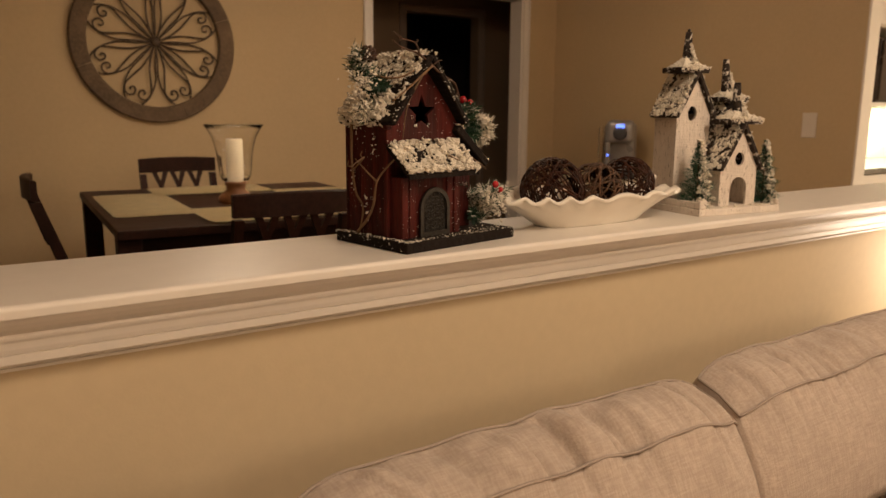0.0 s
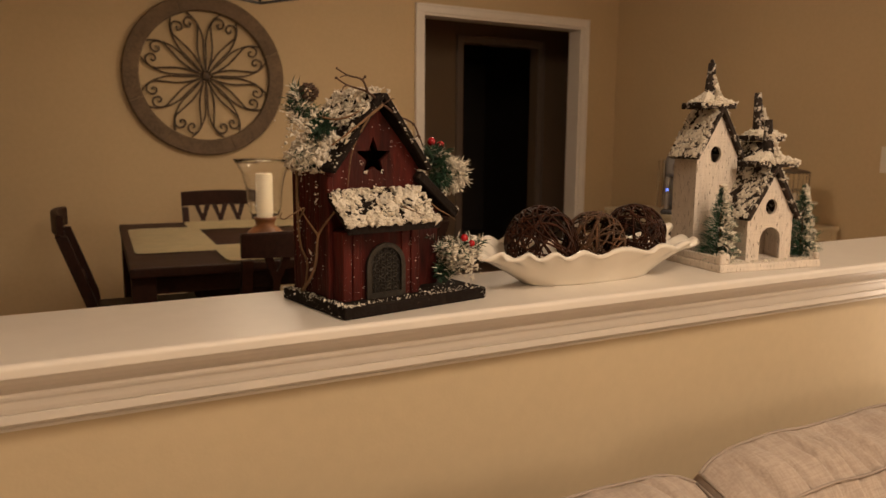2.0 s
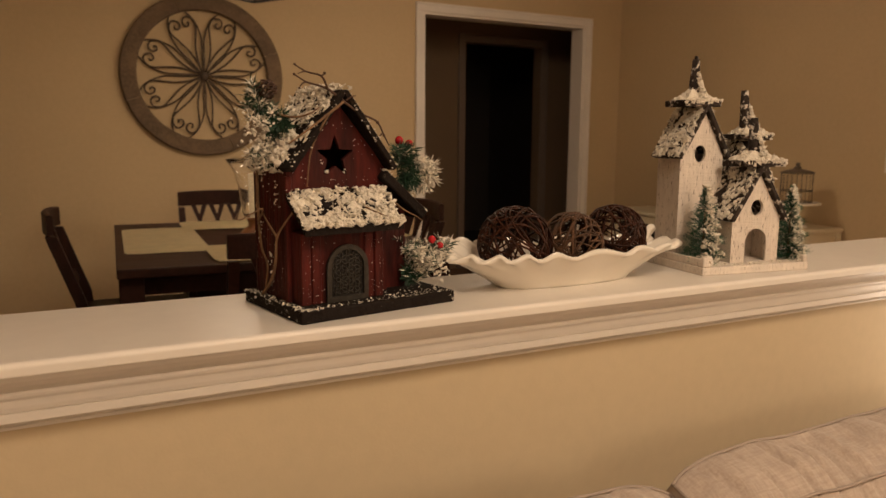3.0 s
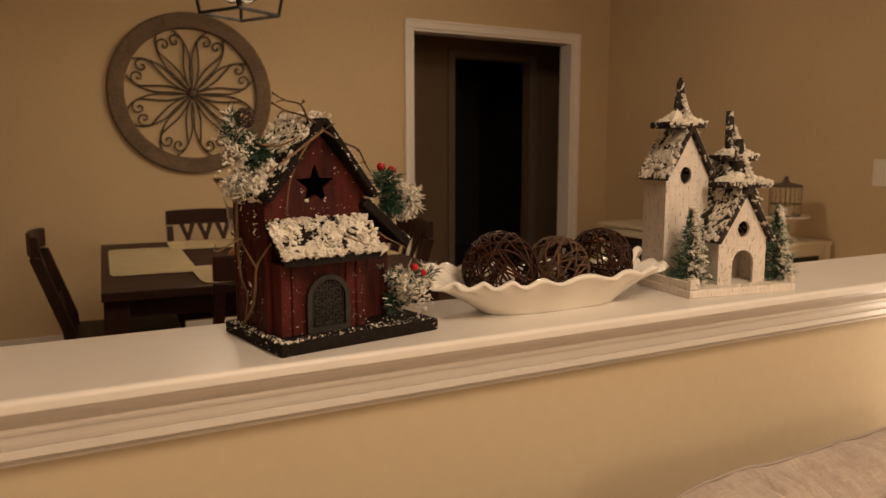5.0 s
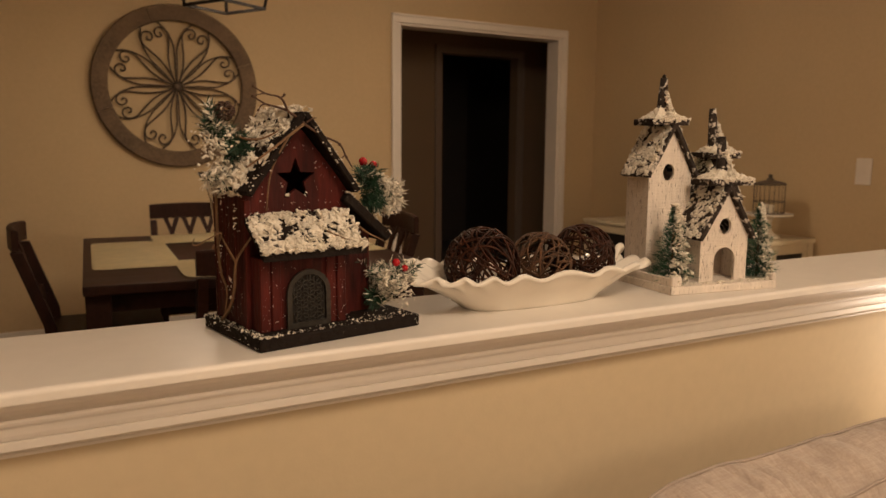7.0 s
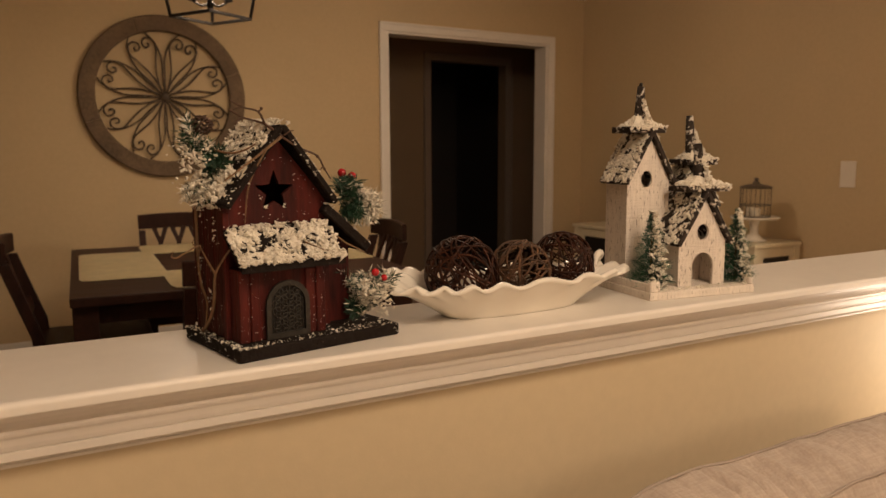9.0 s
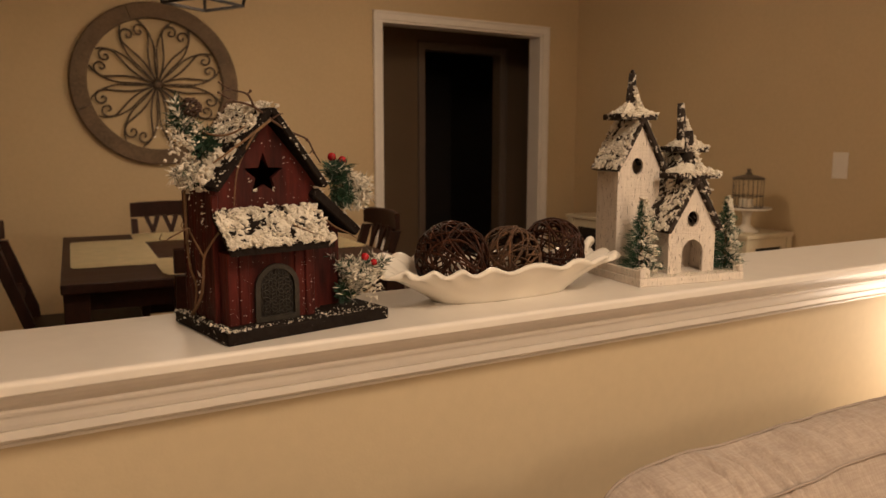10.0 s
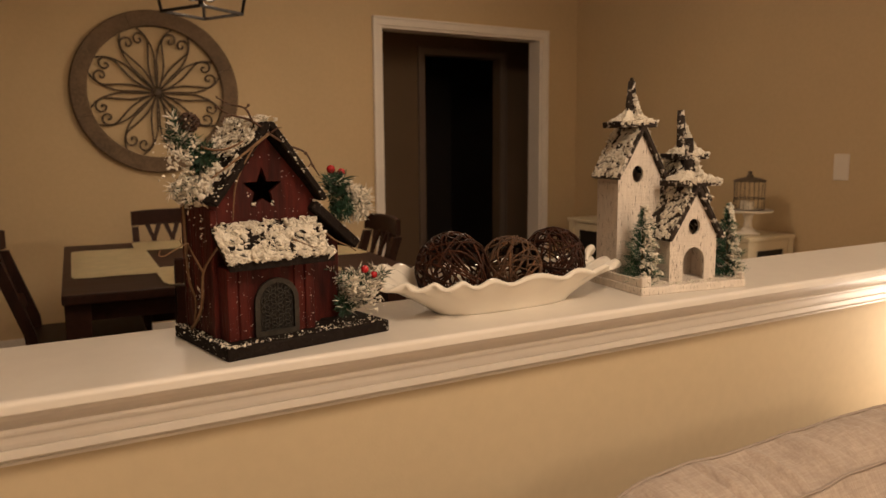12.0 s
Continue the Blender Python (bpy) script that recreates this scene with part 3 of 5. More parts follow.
    snow_sheet("snow", slope, 0.158, 0.076, 140, 66, 0.0050, 0.10, 3, roof, SNOW, "thick crusted cream snow")

    def on_porch(rg, i):
        u, v = rg.uniform(0.0, 0.158), rg.uniform(0.0, 1.0)
        if i % 4 == 0:
            v = rg.uniform(-0.03, 0.08)
        if noise.noise((u * 75, v * 5.2, 4.4)) < -0.16:
            return None
        return slope @ Vector((u, 0.074 * v, 0.002 + rg.uniform(0, 0.0035)))
    crumbs("snow", on_porch, 1300, (0.0010, 0.0014, 0.0020, 0.0028), roof, 3, label="crumbly cream snow lying in chunks")
    # arched grille door
    bm = bmesh.new()
    plate(bm, arch(0.053, 0.119, 0.0185, 0.098), [arch(0.060, 0.112, 0.026, 0.091)], 0.004, Matrix.Translation((0, py - 0.003, 0)))
    door = part("door", bm, PEWTER, t, "arched dark pewter door frame")
    bm = bmesh.new()
    for j in range(5):
        for i in range(4):
            c = (0.0655 + 0.0205 * i - (0.01025 if j % 2 else 0), 0.031 + 0.0152 * j)
            for k in range(6):
                a = math.pi * k / 3 + math.pi / 6
                e = (c[0] + 0.0056 * math.cos(a), c[1] + 0.0056 * math.sin(a))
                if abs(e[0] - 0.086) > 0.023 or e[1] < 0.028 or e[1] > 0.066 and math.hypot(e[0] - 0.086, e[1] - 0.065) > 0.023:
                    continue
                loop = [(e[0] + 0.0048 * math.cos(a) * math.cos(q) - 0.0026 * math.sin(a) * math.sin(q), py - 0.0005, e[1] + 0.0048 * math.sin(a) * math.cos(q) + 0.0026 * math.cos(a) * math.sin(q)) for q in [2 * math.pi * h / 10 for h in range(10)]]
                tube(bm, loop, 0.0009, 4, closed=True)
    part("grille", bm, PEWTER, door, "flower-patterned metal grille")
    bm = bmesh.new()
    prism(bm, arch(0.058, 0.114, 0.024, 0.093), 0.002, Matrix.Translation((0, py + 0.0022, 0)))
    part("door_backing", bm, DARK_PANEL, door)

    left = Matrix.Translation((cx, 0.044, apex + 0.0215)) @ Matrix.Rotation(math.pi - math.atan2(apex - eave + 0.012, cx - x0), 4, "Y") @ Matrix.Scale(-1, 4, (0, 0, 1))
    snow_sheet("snow", left, 0.13, 0.138, 90, 90, 0.0055, 0.12, 5, t, SNOW, "patchy crusted snow on the roof")
    # loose snow on roof, base and walls
    slant = math.atan2(apex - eave + 0.012, cx - x0)
    west = Matrix.Translation((cx, 0.042, apex + 0.021)) @ Matrix.Rotation(-slant, 4, "Y")

    def on_roof(rg, i):
        u, v = rg.uniform(0.0, 0.066), rg.uniform(0.012, 0.14)
        if noise.noise((u * 60, v * 60, 2.0)) < -0.12:
            return None
        return west @ Vector((-u, v, rg.uniform(0.0, 0.005)))
    crumbs("snow", on_roof, 900, (0.0010, 0.0015, 0.0021, 0.0030), t, 12, label="chunks of cream snow on the roof")

    def on_eave(rg, i):
        u = rg.uniform(0.085, 0.142)
        lift = rg.uniform(-0.004, 0.014) if u < 0.134 else rg.uniform(-0.020, 0.006)
        return west @ Vector((-u, rg.uniform(0.030, 0.135), lift))
    crumbs("snow", on_eave, 900, (0.0013, 0.0022, 0.0032, 0.0044), t, 13, label="thick snow heaped over the eave", flat=1.0)

    def on_east(rg, i):
        east = Matrix.Translation((cx, 0.042, apex + 0.021)) @ Matrix.Rotation(slant, 4, "Y")
        return east @ Vector((rg.uniform(0.0, 0.13), rg.uniform(0.004, 0.13), rg.uniform(-0.001, 0.001)))
    crumbs("snow", on_east, 110, (0.0008, 0.0014, 0.0024), t, 14)

    def on_ridge(rg, i):
        return (cx + rg.gauss(-0.004, 0.007), rg.uniform(0.046, 0.16), apex + 0.021 + rg.uniform(-0.002, 0.005))
    crumbs("snow", on_ridge, 160, (0.0012, 0.002, 0.003), t, 15)

    def on_side_roof(rg, i):
        v = rg.random() ** (0.6 if i % 2 else 2.0)
        return (0.163 + 0.072 * v, rg.uniform(0.050, 0.14), 0.199 - 0.060 * v + rg.uniform(0, 0.002))
    crumbs("snow", on_side_roof, 60, (0.0008, 0.0016, 0.003), t, 16)

    def on_side_edge(rg, i):
        v = rg.uniform(0, 0.012) if i % 2 else rg.uniform(0.080, 0.099)
        return Matrix.Translation((0.162, 0.05, 0.193)) @ Matrix.Rotation(radians(41), 4, "Y") @ Vector((v, rg.uniform(-0.001, 0.03), 0.007))
    crumbs("snow", on_side_edge, 60, (0.0008, 0.0014, 0.0022), t, 23)

    def on_base(rg, i):
        k = i % 6
        if k < 2:
            return (rg.uniform(0.0, 0.014), rg.uniform(0.002, 0.186), 0.0185)
        if k < 3:
            return (rg.uniform(-0.001, 0.001), rg.uniform(0.0, 0.186), rg.uniform(0.003, 0.018)) if i % 12 < 6 else (rg.uniform(0.0, 0.03), rg.uniform(0.0, 0.012), 0.0185)
        if k < 5:
            return (rg.uniform(0.0, 0.245), 0.004 + 0.024 * rg.random() ** 2, 0.0183)
        return (rg.gauss(0.250, 0.0025), rg.gauss(0.003, 0.003), rg.uniform(0.005, 0.018)) if i % 12 < 6 else (rg.uniform(0.15, 0.25), rg.uniform(0.01, 0.06), 0.0183)
    crumbs("snow", on_base, 600, (0.0003, 0.0005, 0.0008, 0.0015), t, 17, flat=0.5)

    def flecks(b, i):
        k = i % 3
        if k == 0:
            z = rg.uniform(0.16, 0.27)
            p = (rg.uniform(0.02 + max(0, z - 0.2) * 0.75, 0.165 - max(0, z - 0.2) * 0.75), yf - 0.0004, z)
            if abs(p[0] - 0.084) < 0.033 and abs(z - 0.22) < 0.033:
                p = (0.035, yf - 0.0004, 0.19)
        elif k == 1:
            p = (rg.uniform(px0, px1), py - 0.0004, rg.uniform(0.02, 0.115))
            if 0.05 < p[0] < 0.122 and p[2] < 0.1:
                p = (rg.choice((rg.uniform(0.017, 0.05), rg.uniform(0.124, 0.145))), py - 0.0004, p[2])
        else:
            p = (x0 - 0.0004, rg.uniform(yf, yb), rg.uniform(0.02, 0.19))
        clump(b, p, rg.choice((0.0002, 0.0003, 0.0003, 0.0004, 0.0005, 0.0009)), 1.0, rg)
    join_mesh("snow_flecks", flecks, 330, SNOW_WHITE, t, "scattered white snow flecks")
    ang = math.atan2(apex - eave + 0.012, cx - x0)

    def edge_snow(b, i):
        s = rg.choice((-1, 1, 1))
        v = rg.random() * 0.132
        m = Matrix.Translation((cx, 0.042, apex + 0.015)) @ Matrix.Rotation(s * ang, 4, "Y")
        lift = 0.006 if i % 3 else rg.uniform(-0.005, 0.006)
        clump(b, m @ Vector((s * v, rg.uniform(0.0, 0.012) if i % 3 else -0.0003, lift)), rg.choice((0.0006, 0.0009, 0.0013, 0.002)), 0.6, rg)
    join_mesh("snow", edge_snow, 110, SNOW, t)
    def in_star(rg, i):
        k = i % 3
        p = ((0.075, 0.1965), (0.067, 0.211), (0.103, 0.1965))[k]
        return (p[0] + rg.gauss(0, 0.003), yf + rg.uniform(-0.001, 0.004), p[1] + rg.gauss(0, 0.0018))
    crumbs("snow", in_star, 22, (0.0008, 0.0014, 0.002), t, 18)

    def on_wall(rg, i):
        return (x0 - 0.001, (0.115, 0.135, 0.095, 0.15)[i % 4] + rg.gauss(0, 0.004), (0.072, 0.19, 0.165, 0.11)[i % 4] + rg.gauss(0, 0.010))
    crumbs("snow", on_wall, 48, (0.0008, 0.0014, 0.0022), t, 19)
    # greenery
    needles(t, "pine_sprig", (-0.003, 0.11, 0.275), (0.022, 0.022, 0.034), 900, 0.016, (-0.35, -0.1, 0.9), 0.75, 0.36, 21, "green pine sprig dusted with snow", 10, 0.0008)
    needles(t, "pine_sprig", (0.013, 0.10, 0.264), (0.018, 0.02, 0.022), 900, 0.014, (0.1, -0.3, -0.3), 0.9, 0.02, 22, "dark inner pine sprig", 0, 0.0009)
    needles(t, "pine_sprig", (0.0, 0.10, 0.232), (0.030, 0.036, 0.022), 420, 0.013, (-0.4, -0.3, -0.5), 0.7, 0.8, 26, "snowy pine sprig under the eave", 60, 0.0008)
    needles(t, "pine_sprig", (0.222, 0.100, 0.206), (0.022, 0.022, 0.030), 900, 0.018, (0.15, -0.1, 0.9), 0.5, 0.08, 23, "dark green pine sprig with berries", 6, 0.0008)
    needles(t, "pine_sprig", (0.229, 0.096, 0.186), (0.024, 0.022, 0.024), 900, 0.013, (0.3, -0.2, -0.3), 1.0, 0.02, 27, "dark inner pine sprig", 0, 0.0009)
    needles(t, "pine_sprig", (0.252, 0.100, 0.196), (0.026, 0.026, 0.036), 1700, 0.015, (0.45, -0.2, -0.5), 0.8, 0.92, 24, "frosted pine sprig", 120, 0.0010)
    needles(t, "pine_sprig", (0.231, 0.055, 0.050), (0.044, 0.036, 0.046), 1900, 0.016, (0.3, -0.3, 0.8), 1.0, 0.58, 25, "snowy pine sprig with berries beside the porch", 40, 0.0008)
    needles(t, "pine_sprig", (0.214, 0.064, 0.036), (0.020, 0.024, 0.018), 380, 0.014, (-0.2, -0.5, 0.1), 1.2, 0.03, 28, "dark inner pine sprig", 0, 0.0009)

    def on_sprig(rg, i):
        if i % 3 == 0:
            c, d = (0.222, 0.034, 0.070), 0.008
        elif i % 3 == 1:
            c, d = (0.250, 0.040, 0.058), 0.010
        else:
            c, d = (0.236, 0.036, 0.046), 0.014
        return tuple(q + rg.gauss(0, d) for q in c)
    crumbs("snow", on_sprig, 200, (0.0010, 0.0016, 0.0026), t, 20, flat=1.0)

    def on_frost(rg, i):
        return (0.258 + rg.gauss(0, 0.009), 0.092 + rg.gauss(0, 0.010), 0.193 + rg.gauss(0, 0.013))
    crumbs("snow", on_frost, 170, (0.0008, 0.0014, 0.0022), t, 21, flat=1.0)

    def on_pine(rg, i):
        return (-0.012 + rg.gauss(0, 0.013), 0.090 + rg.gauss(0, 0.012), 0.262 + rg.gauss(0, 0.014))
    crumbs("snow", on_pine, 170, (0.0008, 0.0014, 0.0022), t, 22, flat=1.0)
    for p, r in (((0.221, 0.100, 0.241), 0.0068), ((0.241, 0.102, 0.236), 0.0062), ((0.230, 0.026, 0.094), 0.0060), ((0.250, 0.032, 0.083), 0.0052)):
        ball("berry", p, r, BERRY, t, "glossy red berry")
    bm = bmesh.new()
    for i in range(46):
        a, h = i * 2.4, i / 46
        r = 0.012 * math.sin(math.pi * (0.12 + 0.82 * h))
        p = Vector((0.002 + r * math.cos(a), 0.096 + r * math.sin(a), 0.298 + 0.022 * h))
        box(bm, (-0.0028, -0.0035, -0.0007), (0.0028, 0.0035, 0.0007), 0, 1, Matrix.Translation(p) @ Euler((0.5, 0, a)).to_matrix().to_4x4())
    part("pine_cone", bm, CONE, t, "small brown pine cone")
    # vines
    for pts, r in (
            (((0.092, 0.045, 0.294), (0.073, 0.05, 0.308), (0.063, 0.055, 0.313), (0.044, 0.06, 0.318), (0.026, 0.06, 0.327)), 0.0022),
            (((0.071, 0.05, 0.309), (0.061, 0.05, 0.326), (0.042, 0.055, 0.331), (0.026, 0.06, 0.340)), 0.0018),
            (((0.044, 0.06, 0.318), (0.035, 0.055, 0.315), (0.031, 0.055, 0.309)), 0.0013),
            (((0.061, 0.05, 0.326), (0.066, 0.05, 0.329)), 0.0016),
            (((0.042, 0.055, 0.331), (0.034, 0.05, 0.330), (0.026, 0.05, 0.327)), 0.0012),
            (((0.088, 0.042, 0.294), (0.118, 0.045, 0.278), (0.149, 0.05, 0.267), (0.164, 0.055, 0.248), (0.183, 0.07, 0.233)), 0.0020),
            (((0.161, 0.053, 0.252), (0.155, 0.052, 0.247), (0.151, 0.05, 0.245)), 0.0012),
            (((0.092, 0.04, 0.294), (0.100, 0.036, 0.300), (0.106, 0.036, 0.301)), 0.0012)):
        twig(t, pts, r, label="dark bare vine with buds", mat=TWIG_DARK)
    for p, r in (((0.026, 0.06, 0.327), 0.0020), ((0.031, 0.055, 0.309), 0.0017), ((0.066, 0.05, 0.330), 0.0022), ((0.027, 0.06, 0.340), 0.0017), ((0.150, 0.05, 0.266), 0.0024), ((0.164, 0.055, 0.248), 0.0022)):
        ball("bud", p, r, TWIG_DARK, t, "small dark bud", 8)
    for pts, r in (
            (((0.087, 0.037, 0.292), (0.052, 0.037, 0.267), (0.027, 0.037, 0.250), (0.006, 0.041, 0.235)), 0.0023),
            (((0.065, 0.037, 0.276), (0.050, 0.045, 0.246), (0.042, 0.05, 0.219), (0.039, 0.055, 0.177)), 0.0017),
            (((0.015, 0.09, 0.275), (0.027, 0.07, 0.271), (0.040, 0.055, 0.274), (0.054, 0.045, 0.283)), 0.0020),
            (((0.006, 0.135, 0.019), (0.008, 0.11, 0.043), (0.006, 0.09, 0.071), (0.005, 0.08, 0.108), (0.010, 0.06, 0.132), (0.015, 0.04, 0.151)), 0.0028),
            (((0.005, 0.08, 0.108), (0.006, 0.11, 0.125), (0.008, 0.14, 0.142)), 0.0019),
            (((0.009, 0.15, 0.200), (0.009, 0.15, 0.137), (0.008, 0.14, 0.088), (0.008, 0.12, 0.062), (0.007, 0.13, 0.019)), 0.0026),
            (((0.008, 0.15, 0.120), (-0.006, 0.10, 0.145), (-0.016, 0.09, 0.146), (-0.028, 0.085, 0.142), (-0.038, 0.08, 0.139), (-0.046, 0.08, 0.135), (-0.053, 0.08, 0.137), (-0.050, 0.08, 0.144)), 0.0014),
            (((-0.016, 0.09, 0.146), (-0.022, 0.086, 0.152), (-0.020, 0.085, 0.158)), 0.0010),
            (((0.171, 0.042, 0.153), (0.191, 0.042, 0.139), (0.215, 0.045, 0.128), (0.231, 0.05, 0.119)), 0.0014),
            (((0.112, 0.024, 0.149), (0.128, 0.018, 0.141), (0.147, 0.013, 0.133)), 0.0013)):
        twig(t, pts, r, label="thin light brown vine")
    return t


# ---------------- white birdhouse group on the ledge ----------------
def white_birdhouse():
    t = thing("white_birdhouse", pose(1.657, 1.375, LEDGE, 0, 0, -8), "distressed white wooden birdhouse village with snowy roofs on the ledge", "birdhouse")
    rg = random.Random(5)
    bm = bmesh.new()
    box(bm, (0, 0, 0), (0.246, 0.188, 0.015), 0.002)
    part("base", bm, HOUSE_WHITE, t, "distressed white base board")
    bm = bmesh.new()
    box(bm, (0.002, 0.002, 0.015), (0.008, 0.186, 0.030), 0.0015, 1)
    part("low_wall", bm, HOUSE_WHITE, t)
    bm = bmesh.new()
    box(bm, (0.001, 0.0, 0.015), (0.022, 0.010, 0.034), 0.002, 1)
    part("post", bm, HOUSE_WHITE, t)
    bm = bmesh.new()
    box(bm, (0.236, 0.002, 0.015), (0.246, 0.014, 0.028), 0.002, 1)
    part("post", bm, HOUSE_WHITE, t)

    def house(name, x0, x1, yf, yb, z0, eave, apex, hole, door, label):
        cx = (x0 + x1) / 2
        h = new(name)
        h.parent = t
        h["label"] = label
        bm = bmesh.new()
        holes = [circle(*hole)] if hole else []
        out = [(x0, z0), (x1, z0), (x1, eave), (cx, apex), (x0, eave)]
        if door:
            d = arch(*door)
            out = [(x0, z0), (door[0], z0)] + list(reversed(d[2:])) + [(door[1], z0), (x1, z0), (x1, eave), (cx, apex), (x0, eave)]
        plate(bm, out, holes, 0.006, Matrix.Translation((0, yf, 0)))
        part("front_wall", bm, HOUSE_WHITE, h)
        for xa in (x0, x1 - 0.006):
            bm = bmesh.new()
            box(bm, (xa, yf + 0.0062, z0), (xa + 0.006, yb, eave + 0.002), 0.0008, 1)
            part("side_wall", bm, HOUSE_WHITE, h)
        bm = bmesh.new()
        prism(bm, [(x0 + 0.0062, z0), (x1 - 0.0062, z0), (x1 - 0.0062, eave), (cx, apex - 0.006), (x0 + 0.0062, eave)], 0.005, Matrix.Translation((0, yb - 0.006, 0)))
        part("back_wall", bm, HOUSE_WHITE, h)
        ang = math.atan2(apex - eave, cx - x0)
        ln = math.hypot(apex - eave, cx - x0) + 0.016
        for s in (-1, 1):
            bm = bmesh.new()
            m = Matrix.Translation((cx, yf - 0.012, apex + 0.009)) @ Matrix.Rotation(s * ang, 4, "Y")
            lo, hi = ((0, 0, -0.005), (ln, yb - yf + 0.022, 0.004)) if s > 0 else ((-ln, 0, -0.005), (0, yb - yf + 0.022, 0.004))
            box(bm, lo, hi, 0.0015, 1, m)
            rf = part("roof_panel", bm, DARK_ROOF, h, "dark roof board patched with snow")

            def crust(rg, i, m=m, s=s, ln=ln, dep=yb - yf + 0.022):
                u, v = rg.uniform(0.004, ln), rg.random() * dep
                if noise.noise((u * 48, v * 48, ln * 90)) < (-0.12 if apex > 0.3 else 0.05):
                    return None
                return m @ Vector((s * u, v, 0.004 + rg.uniform(0, 0.002)))
            crumbs("snow", crust, 520, (0.0009, 0.0013, 0.0019, 0.0027), h, int(apex * 1000) + s, flat=0.6)
            top = m @ Matrix.Translation((0.004 if s > 0 else -ln, 0.002, 0.0042))
            snow_sheet("snow", top, ln - 0.004, yb - yf + 0.018, 80, 80, 0.0035, 0.06 if apex > 0.3 else -0.10, 7 + s + x0 * 50, h, SNOW)
        return h

    def mound(name, cx, cy, z, w, d, h0, seed, parent):
        """A heap of snow on a flat cap, rising to the spire."""
        vs, fs = [], []
        nr, na = 26, 72
        for j in range(nr + 1):
            q = j / nr
            for i in range(na):
                a = 2 * math.pi * i / na
                n = noise.noise((math.cos(a) * q * 4, math.sin(a) * q * 4, seed)) * 0.5 + noise.noise((math.cos(a) * q * 11, math.sin(a) * q * 11, seed)) * 0.5
                e = max(abs(math.cos(a)), abs(math.sin(a)))
                rr = q / e * (1 + 0.05 * n)
                hh = h0 * (1 - q) ** 1.7 + 0.0045 * (1 + n) * (1 if q < 0.9 else 0.4) - (0.005 if j == nr else 0)
                vs.append((cx + 0.5 * w * rr * math.cos(a), cy + 0.5 * d * rr * math.sin(a), z + hh + 0.003 * n))
        for j in range(nr):
            for i in range(na):
                k = (i + 1) % na
                fs.append((j * na + i, j * na + k, (j + 1) * na + k, (j + 1) * na + i))
        me = bpy.data.meshes.new(name)
        me.from_pydata(vs, [], fs)
        me.materials.append(SNOW)
        ob = tagged(new(name, me), kind="stuff")
        ob.parent = parent

    def cap(name, cx, cy, z, w, d, top, lean):
        h = new(name)
        h.parent = t
        h["label"] = "flat dark cap with a snow-covered spire"
        bm = bmesh.new()
        box(bm, (cx - w / 2, cy - d / 2, z), (cx + w / 2, cy + d / 2, z + 0.012), 0.002, 1)
        part("plate", bm, DARK_ROOF, h)
        mound("snow", cx + 0.003, cy + 0.002, z + 0.0105, w * 0.90, d * 0.86, 0.034, cx * 40, h)
        bm = bmesh.new()
        tube(bm, [(cx, cy, z + 0.009), (cx + lean * 0.5, cy, z + 0.03), (cx + lean, cy, top)], [0.0140, 0.0115, 0.0068], 8)
        part("spire", bm, DARK_ROOF, h, "dark tapering wooden spire")

        def heap(rg, i):
            k = i % 3
            if k == 0:
                a, q = rg.uniform(0, 6.28), rg.uniform(0, 1) ** 0.6
                return (cx + 0.5 * w * q * math.cos(a), cy + 0.5 * d * q * math.sin(a), z + 0.012 + 0.014 * (1 - q))
            if k == 1:
                hh = 0.72 * rg.random() ** 1.5
                rad = 0.020 * (1 - hh) ** 2 + 0.0065
                a = rg.uniform(-1.7, 0.7)
                return (cx + lean * hh + rad * math.cos(a), cy + rad * math.sin(a), z + 0.016 + hh * (top - z - 0.022))
            return (cx - w / 2 + w * rg.random(), cy - d / 2 + rg.uniform(-0.001, 0.008), z + rg.uniform(0.006, 0.014))
        crumbs("snow", heap, 620, (0.0011, 0.0017, 0.0025, 0.0033), h, int(cx * 1000), flat=0.85)
        return h

    house("tall_house", 0.018, 0.117, 0.105, 0.176, 0.015, 0.216, 0.303, (0.063, 0.219, 0.0165, 20, 0.8), None, "tall white house with a round hole")
    house("small_house", 0.087, 0.198, 0.032, 0.1, 0.015, 0.1, 0.188, (0.143, 0.119, 0.0155, 20, 0.9), (0.119, 0.170, 0.015, 0.079), "small white house with a round hole and an arched door")
    house("rear_house", 0.150, 0.236, 0.112, 0.176, 0.015, 0.165, 0.235, None, None, "rear white house")
    cap("tall_cap", 0.058, 0.128, 0.309, 0.084, 0.066, 0.399, 0.002)
    cap("small_cap", 0.150, 0.056, 0.196, 0.100, 0.062, 0.288, -0.006)
    cap("rear_cap", 0.200, 0.135, 0.246, 0.078, 0.06, 0.345, -0.014)
    ball("knob", (0.060, 0.128, 0.402), 0.004, DARK_ROOF, t)
    # little snowy firs beside the doors
    for cx, cy, hgt, rad, sd in ((0.038, 0.050, 0.140, 0.043, 31), (0.238, 0.045, 0.140, 0.038, 32)):
        rg2 = random.Random(sd)
        h = new("small_fir")
        h.parent = t
        h["label"] = "little green fir heaped with snow"
        bm = bmesh.new()
        tube(bm, [(cx, cy, 0.015), (cx, cy, 0.015 + hgt * 0.9)], [0.003, 0.001], 5)
        part("trunk", bm, TWIG, h)
        vs, fs = [], []
        for i in range(3200):
            f = rg2.random() ** 1.3
            a = rg2.uniform(0, 6.283)
            r = rad * (1 - f ** 1.9) * (0.6 + 0.25 * math.sin(f * 31 + 2 * a)) * rg2.random() ** 0.5
            p = Vector((cx + r * math.cos(a), cy + r * math.sin(a), 0.018 + hgt * f))
